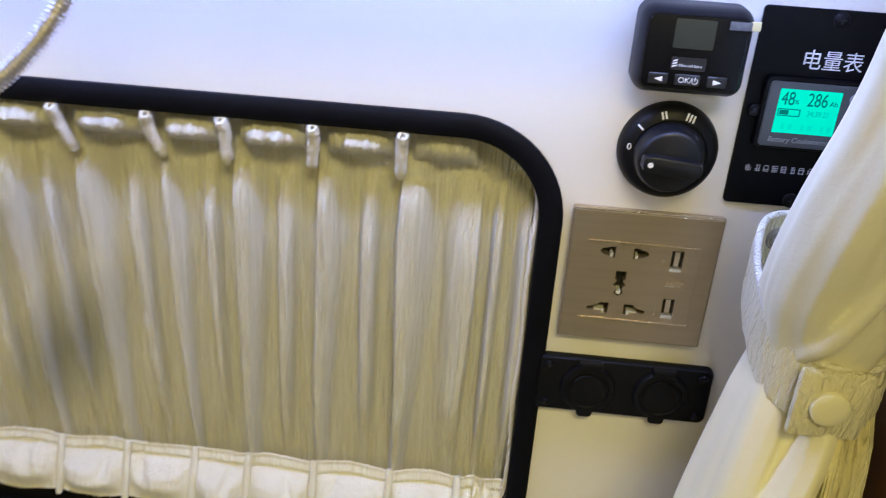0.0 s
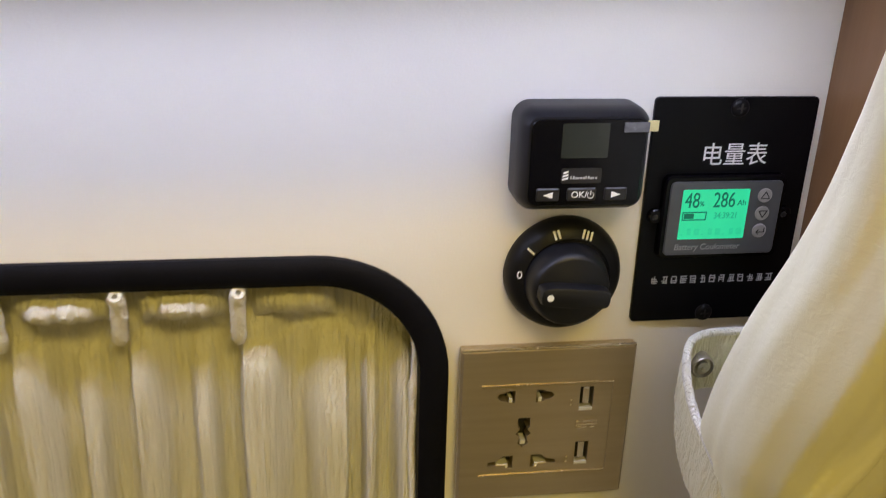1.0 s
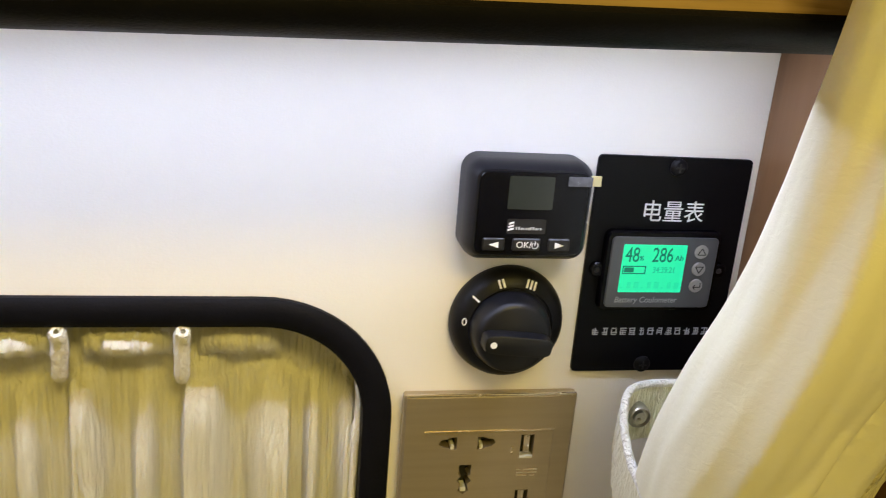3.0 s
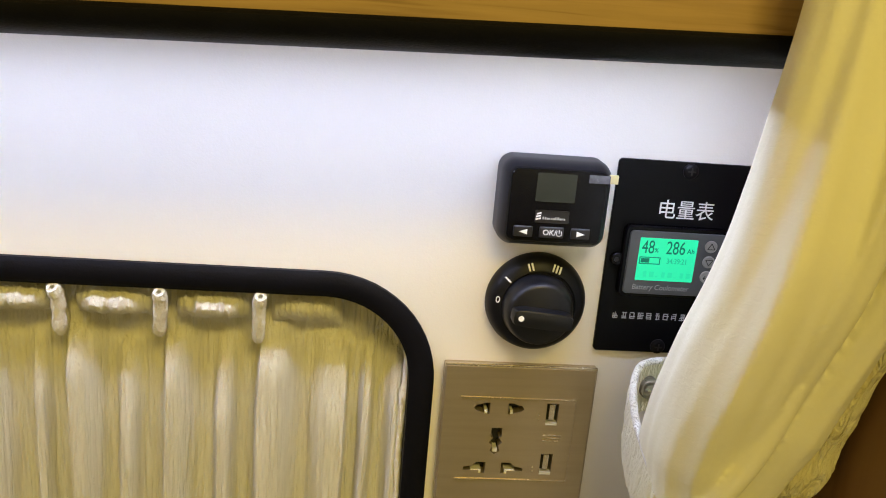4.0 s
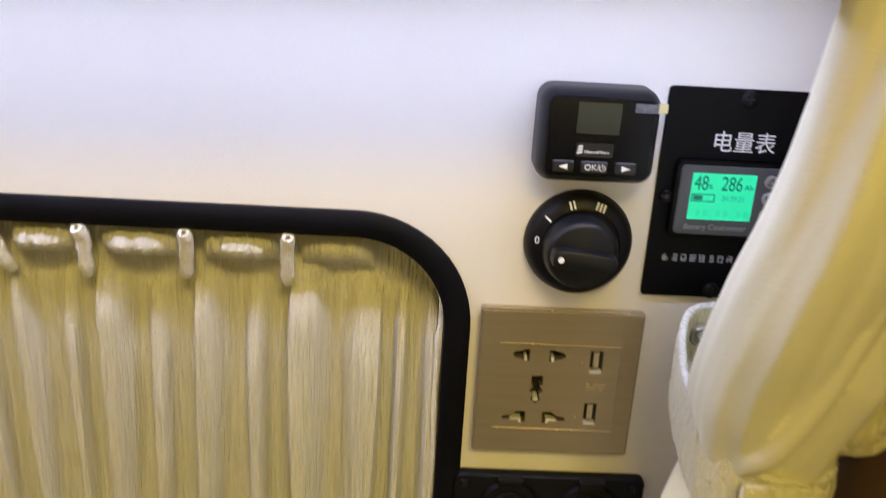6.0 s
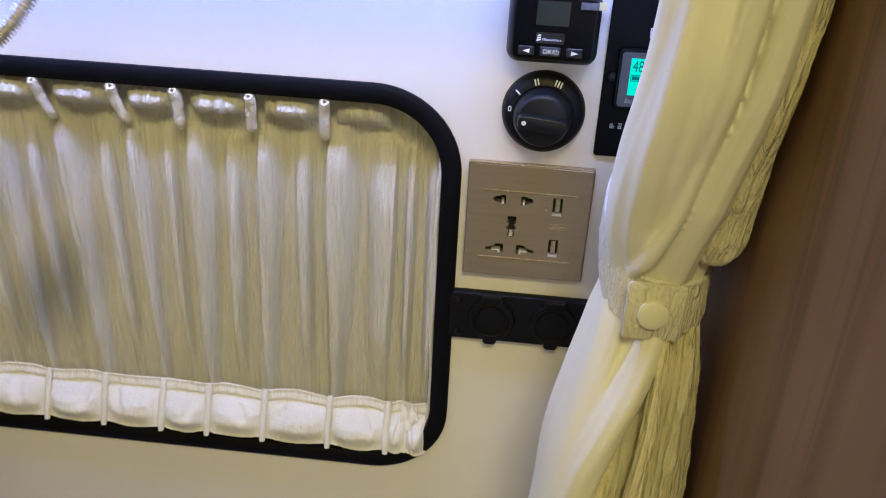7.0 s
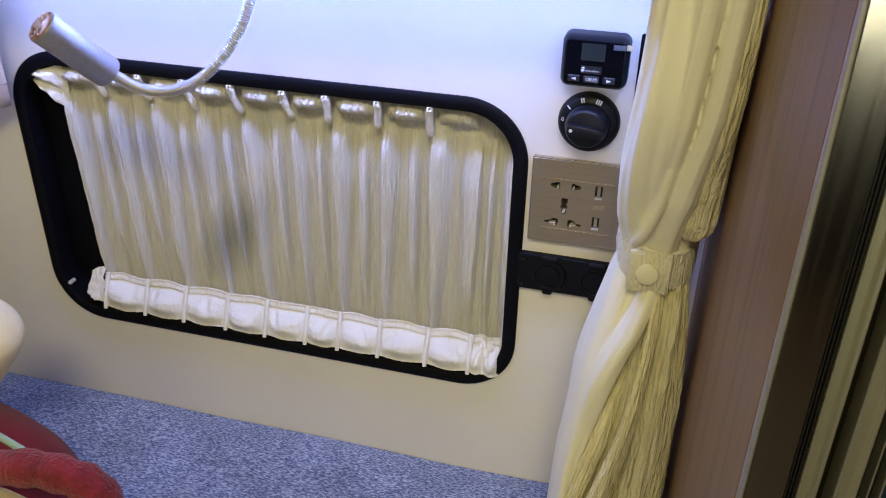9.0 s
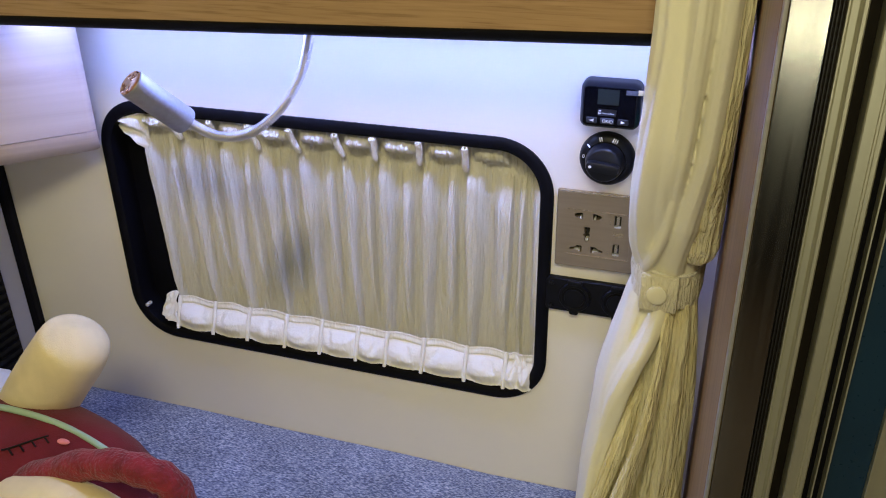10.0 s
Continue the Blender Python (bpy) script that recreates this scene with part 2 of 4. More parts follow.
PINK = mat("pink_felt", (0.75, 0.25, 0.24), 0.9, vary=0.05)
FLOORM = mat("brown_vinyl_floor", (0.09, 0.06, 0.04), 0.5, vary=0.15)
NIGHT = mat("dark_outside", (0.01, 0.012, 0.018), 0.9, vary=0.1)
GREYWALL = mat("grey_panel", (0.36, 0.35, 0.36), 0.6, vary=0.05)


def glass():
    m = bpy.data.materials.new("window_glass")
    m.use_nodes = True
    b = m.node_tree.nodes["Principled BSDF"]
    b.inputs["Base Color"].default_value = (0.25, 0.27, 0.3, 1)
    b.inputs["Transmission Weight"].default_value, b.inputs["Roughness"].default_value = 1.0, 0.02
    return m


GLASS = glass()

# ---- mesh helpers ----


def part(name, bm, material, parent=None, label="", smooth=False):
    me = bpy.data.meshes.new(name)
    bmesh.ops.recalc_face_normals(bm, faces=bm.faces)
    if smooth:
        for f in bm.faces:
            f.smooth = True
    bm.to_mesh(me)
    bm.free()
    if smooth:
        me.set_sharp_from_angle(angle=radians(38))
    for m in material if isinstance(material, list) else [material]:
        me.materials.append(m)
    ob = new(name, me)
    ob.parent = parent
    if label:
        ob["label"] = label
    return ob


def thing(name, label, category, kind="", group=""):
    return tagged(new(name), label, category, group, kind)


def rect_loop(x0, x1, z0, z1, r, n=8):
    """Rounded rectangle in (x, z), anticlockwise."""
    pts = []
    for cx, cz, a0 in ((x1 - r, z1 - r, 0), (x0 + r, z1 - r, 90), (x0 + r, z0 + r, 180), (x1 - r, z0 + r, 270)):
        for i in range(n + 1):
            a = radians(a0 + 90 * i / n)
            pts.append((cx + r * math.cos(a), cz + r * math.sin(a)))
    return pts


def loft(bm, loops, cap_a=True, cap_b=True, closed=True):
    """Joins rings of 3D points, with caps on the first and last."""
    rows = [[bm.verts.new(p) for p in ring] for ring in loops]
    n = len(rows[0])
    for a, b in zip(rows, rows[1:]):
        for i in range(n if closed else n - 1):
            bm.faces.new((a[i], a[(i + 1) % n], b[(i + 1) % n], b[i]))
    if cap_a:
        bm.faces.new(rows[0])
    if cap_b:
        bm.faces.new(rows[-1][::-1])
    return bm


def slab(x0, x1, z0, z1, r, layers, n=8, bm=None):
    """Rounded slab facing -y; layers of (inset, y) from back to front."""
    bm = bm or bmesh.new()
    return loft(bm, [[(x, y, z) for x, z in rect_loop(x0 + i, x1 - i, z0 + i, z1 - i, max(r - i, 0.0003), n)] for i, y in layers])


def disc(cx, cz, layers, n=40, bm=None):
    """Turned shape with its axis along y; layers of (radius, y) from back to front."""
    bm = bm or bmesh.new()
    return loft(bm, [[(cx + r * math.cos(2 * math.pi * i / n), y, cz + r * math.sin(2 * math.pi * i / n)) for i in range(n)] for r, y in layers])


def box(x0, x1, y0, y1, z0, z1, bevel=0.0, bm=None, seg=2):
    own = bmesh.new()
    bmesh.ops.create_cube(own, size=1)
    for v in own.verts:
        v.co = Vector(((x0 + x1) / 2 + v.co.x * (x1 - x0), (y0 + y1) / 2 + v.co.y * (y1 - y0), (z0 + z1) / 2 + v.co.z * (z1 - z0)))
    if bevel:
        bmesh.ops.bevel(own, geom=own.edges[:], offset=bevel, segments=seg, profile=0.5, affect="EDGES")
    if bm is None:
        return own
    me = bpy.data.meshes.new("tmp")
    own.to_mesh(me)
    own.free()
    bm.from_mesh(me)
    bpy.data.meshes.remove(me)
    return bm


def column(poly, z0, z1, bm=None):
    """Upright prism over a plan outline."""
    bm = bm or bmesh.new()
    return loft(bm, [[(x, y, z0) for x, y in poly], [(x, y, z1) for x, y in poly]])


def tube(path, radii, n=12, bm=None, caps=True):
    """Round tube along points, with a radius at each."""
    bm = bm or bmesh.new()
    path = [Vector(p) for p in path]
    rings, side = [], None
    for i, p in enumerate(path):
        d = (path[min(i + 1, len(path) - 1)] - path[max(i - 1, 0)]).normalized()
        if side is None:
            side = d.orthogonal().normalized()
        side = (side - d * side.dot(d)).normalized()
        up = d.cross(side)
        r = radii[i] if isinstance(radii, (list, tuple)) else radii
        rings.append([p + side * (r * math.cos(2 * math.pi * k / n)) + up * (r * math.sin(2 * math.pi * k / n)) for k in range(n)])
    return loft(bm, rings, caps, caps)


def bezier(p, count):
    """Smooth curve through points (Catmull-Rom)."""
    p = [Vector(q) for q in p]
    q = [2 * p[0] - p[1], *p, 2 * p[-1] - p[-2]]
    out = []
    for k in range(count + 1):
        f = k / count * (len(p) - 1)
        i = min(int(f), len(p) - 2)
        t = f - i
        a, b, c, d = q[i:i + 4]
        out.append(0.5 * (2 * b + (c - a) * t + (2 * a - 5 * b + 4 * c - d) * t * t + (3 * b - a - 3 * c + d) * t ** 3))
    return out


def smoothstep(a, b, x):
    t = min(max((x - a) / (b - a), 0), 1)
    return t * t * (3 - 2 * t)


def text(name, body, x, z, y, size, material, parent, align="CENTER", label="", squash=1.0, shear=0.0):
    """Flat lettering on a face that looks towards -y; z is the middle of its height."""
    cu = bpy.data.curves.new(name, "FONT")
    cu.body, cu.size, cu.align_x, cu.align_y, cu.extrude, cu.shear = body, size, align, "CENTER", 0.00012, shear
    tmp = new(name, cu)
    bpy.context.view_layer.update()
    me = bpy.data.meshes.new_from_object(tmp.evaluated_get(bpy.context.evaluated_depsgraph_get()))
    bpy.data.objects.remove(tmp)
    bpy.data.curves.remove(cu)
    me.transform(Matrix.Translation((x, y, z)) @ Euler((radians(90), 0, 0)).to_matrix().to_4x4() @ Matrix.Diagonal((squash, 1, 1, 1)))
    me.materials.clear()
    me.materials.append(material)
    ob = new(name, me)
    ob.parent = parent
    if label:
        ob["label"] = label
    return ob


def flat(pts, y0, y1, bm=None):
    """Thin plate from an (x, z) outline."""
    bm = bm or bmesh.new()
    return loft(bm, [[(x, y0, z) for x, z in pts], [(x, y1, z) for x, z in pts]])


# ---- structure ----
WX0, WX1, WZ0, WZ1, WR = -0.565, -0.005, 0.622, 0.947, 0.062
BED = 0.506


def wall_with_opening():
    bm = bmesh.new()
    outer = [bm.verts.new(p) for p in ((-0.76, 0, 0), (0.9, 0, 0), (0.9, 0, 2.0), (-0.76, 0, 2.0))]
    hole = [bm.verts.new((x, 0, z)) for x, z in rect_loop(WX0 + 0.008, WX1 - 0.008, WZ0 + 0.008, WZ1 - 0.008, WR - 0.008, 10)]
    edges = [bm.edges.new((v[i], v[(i + 1) % len(v)])) for v in (outer, hole) for i in range(len(v))]
    bmesh.ops.triangle_fill(bm, use_beauty=True, use_dissolve=False, edges=edges)
    got = bmesh.ops.extrude_face_region(bm, geom=bm.faces[:])
    for v in got["geom"]:
        if isinstance(v, bmesh.types.BMVert):
            v.co.y += 0.035
    return tagged(part("wall_back", bm, VINYL), "cream embossed vinyl wall with a window opening", "wall", kind="structure")


wall_with_opening()
tagged(part("wall_left", box(-0.80, -0.745, -2.3, 0.0, 0, 2.0), VINYL), "cream vinyl side wall beside the bed", "wall", kind="structure")
tagged(part("wall_rear", box(-0.80, 1.5, -2.36, -2.3, 0.74, 2.0), CEIL), "plain pale rear wall", "wall", kind="structure")
tagged(part("wall_rear_base", box(-0.80, 1.5, -2.36, -2.3, 0, 0.74), DARKFRAME), "dark brown lower rear wall", "wall", kind="structure")
tagged(part("wall_far", box(1.44, 1.5, -2.3, 0.0, 0, 2.0), CEIL), "plain pale wall beyond the doorway", "wall", kind="structure")
tagged(part("ceiling", box(-0.80, 1.5, -2.36, 0.04, 2.0, 2.05), CEIL), "pale vinyl ceiling", "ceiling", kind="structure")
tagged(part("floor", box(-0.80, 1.5, -2.36, 0.04, -0.05, 0.0), FLOORM), "brown vinyl floor", "floor", kind="structure")
tagged(part("backdrop", box(-0.9, 0.3, 0.4, 0.42, 0.3, 1.3), NIGHT), "dark outside behind the window", "backdrop", kind="structure")

# ---- bed, partition, door frame ----


def bed_base():
    """Upholstered bed platform: a slightly uneven padded top over a box."""
    bm = bmesh.new()
    nx, ny = 90, 70
    rows = []
    for j in range(ny + 1):
        y = -0.001 - 1.25 * j / ny
        rows.append([bm.verts.new((x, y, BED + 0.0025 * noise.noise(Vector((x * 7, y * 7, 0))) - 0.004 * smoothstep(-0.03, 0.0, y)))
                     for x in (-0.742 + 0.902 * i / nx for i in range(nx + 1))])
    for a, b in zip(rows, rows[1:]):
        for i in range(nx):
            bm.faces.new((a[i], a[i + 1], b[i + 1], b[i]))
    top = thing("bed_platform", "blue tweed upholstered bed platform below the window", "bed")
    part("padded_top", bm, TWEED, top, smooth=True)
    part("base", box(-0.742, 0.159, -1.25, -0.004, 0.0, BED - 0.006), WOOD_SIDE, top, "brown wood-grain base")


bed_base()


def partition():
    p = tagged(part("wood_partition", column([(0.1625, -0.001), (0.1688, -0.3980), (0.1700, -0.3995), (0.1860, -0.3995), (0.1860, -0.001)], 0.0, 2.0), WOOD_SIDE), "brown wood-grain partition panel beside the wall", "wall", kind="structure")
    return p


partition()


def door_frame():
    """Upright profiles of the sliding door beside the partition."""
    t = thing("sliding_door_frame", "steel and aluminium sliding door frame with dark channels", "door frame")
    z0, z1 = 0.0, 1.99
    lip = [(0.1690, -0.4000), (0.1688, -0.4032), (0.1695, -0.4044), (0.1706, -0.4046), (0.1714, -0.4040), (0.1716, -0.4000)]
    part("edge_lip", column(lip, z0, z1), ALUHEAD, t, "grey rounded edge lip", smooth=True)
    face = [(0.1718, -0.4000), (0.1718, -0.4028), (0.1722, -0.4032), (0.1884, -0.4032), (0.1890, -0.4022), (0.1890, -0.4000)]
    part("steel_strip", column(face, z0, z1), STEEL, t, "brushed stainless corner strip", smooth=True)
    part("seal", column([(0.1892, -0.398), (0.1944, -0.398), (0.1944, -0.385), (0.1892, -0.385)], z0, z1), DARKFRAME, t, "dark rubber seal")
    for x in (0.1897, 0.1912, 0.1928):
        part("groove_rib", column([(x, -0.4005), (x + 0.0005, -0.4005), (x + 0.0005, -0.397), (x, -0.397)], z0, z1), BUTTON, t)
    inner = [(0.1946, -0.3990), (0.1949, -0.3998), (0.1956, -0.3998), (0.1959, -0.3975), (0.1966, -0.3970), (0.1994, -0.3970), (0.2000, -0.3978), (0.2004, -0.4004), (0.2010, -0.4012), (0.2024, -0.4012), (0.2030, -0.4004), (0.2030, -0.385), (0.1946, -0.385)]
    part("inner_profile", column(inner, z0, z1), ALU, t, "pale aluminium track profile")
    part("dark_channel", column([(0.2032, -0.384), (0.2098, -0.384), (0.2098, -0.375), (0.2032, -0.375)], z0, z1), DARKFRAME, t, "dark brown channel")
    outer = [(0.2100, -0.4006), (0.2106, -0.4014), (0.2152, -0.4014), (0.2158, -0.4004), (0.2166, -0.4004), (0.2170, -0.4010), (0.2188, -0.4010), (0.2194, -0.4002), (0.2194, -0.375), (0.2100, -0.375)]
    part("outer_profile", column(outer, z0, z1), ALU, t, "pale aluminium track profile")
    part("black_channel", column([(0.2196, -0.388), (0.2300, -0.388), (0.2300, -0.375), (0.2196, -0.375)], z0, z1), RUBBER, t, "black brush channel")
    for x in (0.2240, 0.2292):
        part("thin_rib", column([(x, -0.3985), (x + 0.0007, -0.3985), (x + 0.0007, -0.388), (x, -0.388)], z0, z1), ALU, t)
    part("door_leaf", column([(0.2310, -0.392), (0.2500, -0.392), (0.2500, -0.375), (0.2310, -0.375)], z0, z1), TEAL, t, "dark teal door leaf")
    part("edge_profile", column([(0.2502, -0.397), (0.2640, -0.397), (0.2640, -0.375), (0.2502, -0.375)], z0, z1), ALU, t)


door_frame()

# ---- overhead cabinet ----
RISE = 0.030


def shear(bm):
    for v in bm.verts:
        v.co.z += RISE * v.co.x
    return bm


def overhead_cabinet():
    t = thing("overhead_cabinet", "oak-grain overhead cabinet with a black lower edge trim", "cabinet")
    part("front_board", shear(box(-0.742, 0.1605, -0.122, -0.104, 1.0815, 1.46, 0.0008)), WOOD_BOARD, t)
    part("bottom_board", shear(box(-0.742, 0.1605, -0.103, -0.002, 1.0900, 1.104)), CEIL, t)
    prof = [(-0.1035, 1.0850), (-0.0990, 1.0835), (-0.0985, 1.0725), (-0.1000, 1.0710), (-0.1050, 1.0710), (-0.1150, 1.0728), (-0.1215, 1.0760), (-0.1245, 1.0800), (-0.1245, 1.0825), (-0.1225, 1.0842)]
    bm = bmesh.new()
    loft(bm, [[(x, y, z) for y, z in prof] for x in (-0.742, 0.1605)])
    part("edge_trim", shear(bm), RUBBER, t, "black rubber edge trim", smooth=True)
    part("led_channel", shear(box(-0.54, 0.145, -0.0770, -0.0590, 1.0825, 1.0898)), ALUHEAD, t, "slim aluminium LED channel")


overhead_cabinet()


def bulkhead():
    """Angled pale wood box in the corner with a rounded lower edge."""
    a, d = Vector((-0.538, -0.036)), Vector((-0.742, -0.680)).normalized()
    side = Vector((d.y, -d.x))
    out = -side if side.x < 0 else side
    curve = [(-0.030 * (1 - math.cos(radians(k))), 0.935 - 0.030 * math.sin(radians(k))) for k in range(10, 91, 10)]
    t = thing("bulkhead_box", "pale ash-grain corner box with rounded lower edge", "cabinet")
    for name, prof, inward in (("face_panel", [(0.0, 1.089), (0.0, 0.9362), (-0.16, 0.9362), (-0.16, 1.089)], 0.0),
                               ("rounded_edge", [(0.0, 0.9350), *curve, (-0.16, 0.903), (-0.16, 0.9350)], -0.0012)):
        bm = bmesh.new()
        rings = []
        for s, inset in ((0.0, 0.006), (0.003, 0.002), (0.008, 0.0), (0.20, 0.0)):
            ring = []
            for o, z in prof:
                p = a + d * s + out * (o - (inset + inward if o > -0.1 else 0))
                ring.append((max(p.x, -0.744), min(p.y, -0.002), z + RISE * p.x))
            rings.append(ring)
        loft(bm, rings)
        part(name, bm, WOOD_PALE, t, smooth=True)


bulkhead()


def corner_things():
    tagged(part("corner_trim", box(-0.7445, -0.731, -0.012, -0.0005, BED, 0.91, 0.002), RUBBER), "black upright corner trim", "trim", kind="structure")
    t = thing("side_panel", "grey side panel with a black slatted vent", "panel")
    part("backing", box(-0.7445, -0.741, -0.42, -0.014, BED, 0.90), GREYWALL, t)
    part("vent_frame", box(-0.7405, -0.736, -0.40, -0.045, BED + 0.03, 0.795, 0.002), RUBBER, t, "black vent frame")
    slat = box(-0.7355, -0.732, -0.395, -0.05, 0.0, 0.006)
    first = part("vent_slat", slat, BLACK, t)
    first.location.z = BED + 0.04
    for k in range(1, 20):
        o = first.copy()
        o.location.z = BED + 0.04 + 0.0125 * k
        scene.collection.objects.link(o)
    pil = bmesh.new()
    bmesh.ops.create_uvsphere(pil, u_segments=40, v_segments=20, radius=1)
    for v in pil.verts:
        f = 1 - 0.35 * (abs(v.co.x) * abs(v.co.y))
        v.co = Vector((-0.662 + 0.070 * v.co.x, -0.27 + 0.15 * v.co.y * f, BED + 0.082 + 0.08 * v.co.z * f))
    tagged(part("pillow", pil, WHITE, smooth=True), "white pillow lying on the bed", "pillow")


corner_things()

# ---- window and its curtain ----
TABS = (-0.461, -0.408, -0.357, -0.305, -0.250, -0.204, -0.152, -0.101)
HEMS = (-0.444, -0.394, -0.340, -0.291, -0.242, -0.203, -0.156, -0.102)
PLEAT_TOP = [-0.512, *TABS, -0.052, -0.036, -0.020]
PLEAT_LOW = [-0.500, *HEMS, -0.054, -0.038, -0.021]


def window():
    t = tagged(new("window_1"), "small window with a black rubber surround", "window", kind="structure")
    bm = bmesh.new()
    rng = [(0.0, 0.0), (0.0, -0.0028), (0.0022, -0.0046), (0.0062, -0.0052), (0.0112, -0.0048), (0.0138, -0.003), (0.0142, 0.003), (0.0142, 0.034)]
    loops = []
    for inset, y in rng:
        ring = []
        for x, z in rect_loop(WX0 + inset, WX1 - inset, WZ0 + inset, WZ1 - inset, WR - inset, 14):
            w = 0.0011 * noise.noise(Vector((x * 14, z * 14, 3)))
            ring.append((x + w * 0.6, y, z + w))
        loops.append(ring)
    loft(bm, loops, False, False)
    part("window_frame", bm, RUBBER, t, "black rubber edging", smooth=True)
    part("pane", box(WX0 + 0.006, WX1 - 0.006, 0.030, 0.034, WZ0 + 0.006, WZ1 - 0.006), GLASS, t).visible_shadow = False
    part("blackout_film", box(WX0 + 0.006, WX1 - 0.006, 0.026, 0.0295, WZ0 + 0.006, WZ1 - 0.006), RUBBER, t, "black blind behind the curtain")
    part("screw", disc(-0.5440, 0.665, [(0.0024, 0.004), (0.0024, -0.0040), (0.0014, -0.0050)], 14), CONTACT, t, "small chrome screw")


window()


def pleat_x(k, f):
    """x of the pleat line k (may lie between pleats) at height fraction f (0 top, 1 hem)."""
    i = min(int(k), len(PLEAT_TOP) - 2)
    u = k - i
    top = PLEAT_TOP[i] * (1 - u) + PLEAT_TOP[i + 1] * u
    low = PLEAT_LOW[i] * (1 - u) + PLEAT_LOW[i + 1] * u
    return top * (1 - f) + low * f


def ridges():
    """Folds of the cloth between the pleats: pleat line, start, crest from and to, end, how far it stands out."""
    rnd = random.Random(5)
    rows = []
    for i in range(8):
        w = rnd.uniform(0.26, 0.42)
        rows.append((i, -0.06, 0.0, 0.25 * w, w, rnd.uniform(0.0125, 0.0150)))
        c = rnd.uniform(0.52, 0.60)
        rows.append((i, c - 0.11, c - 0.03, c + 0.06, c + rnd.uniform(0.13, 0.20), rnd.uniform(0.0085, 0.0115)))
    rows += [(8, -0.06, 0.0, 0.16, 0.50, 0.0160), (8, 0.48, 0.80, 0.97, 1.03, 0.0120), (9, 0.40, 0.60, 0.75, 1.05, 0.0120), (10, 0.35, 0.75, 1.0, 1.2, 0.0140)]
    return rows


RIDGES = ridges()


def cloth_y(k, z):
    """Depth of the hanging cloth: crisp on the left of each pleat line, falling softly into the next valley."""
    f = (0.934 - z) / 0.294
    out = 0.0
    for i, a, b, c, d, far in RIDGES:
        u = k - i - 0.035 * noise.noise(Vector((i * 3.7 + a * 9, f * 2.3, 0.5)))
        if a - 0.1 < u < d + 0.1:
            main = b == 0.0
            taper = 1 - (0.62 if main else 0.35) * smoothstep(0.30, 0.92, f)
            c2, d2 = b + (c - b) * taper, b + (d - b) * taper
            if u <= b:
                g = smoothstep(a, b, u)
            elif u <= c2:
                g = 1.0
            else:
                g = 1 - smoothstep(c2, d2, u)
            grow = smoothstep(0.03, 0.20, f) if main else smoothstep(0.08, 0.30, f) * (1 - 0.8 * smoothstep(0.62, 0.88, f))
            out = max(out, far * g * grow * (1 - 0.35 * smoothstep(0.7, 0.9, f)))
    y = 0.0205 - out
    y += 0.0016 * noise.noise(Vector((k * 2.6, f * 2.4, 1.7))) * smoothstep(0.05, 0.2, f)
    y += 0.0008 * noise.noise(Vector((k * 11, f * 5, 4.1)))
    # stitched seam of the heading tape
    y += 0.0022 * math.exp(-((z - 0.902 - 0.004 * math.sin(k * 4.5)) / 0.0035) ** 2)
    return y


def crinkle(x, z, size=1.0):
    """Fine upright creases of the cloth."""
    return size * (0.0011 * noise.noise(Vector((x * 420, z * 42, 2.0))) + 0.0006 * noise.noise(Vector((x * 900, z * 90, 5.0))))


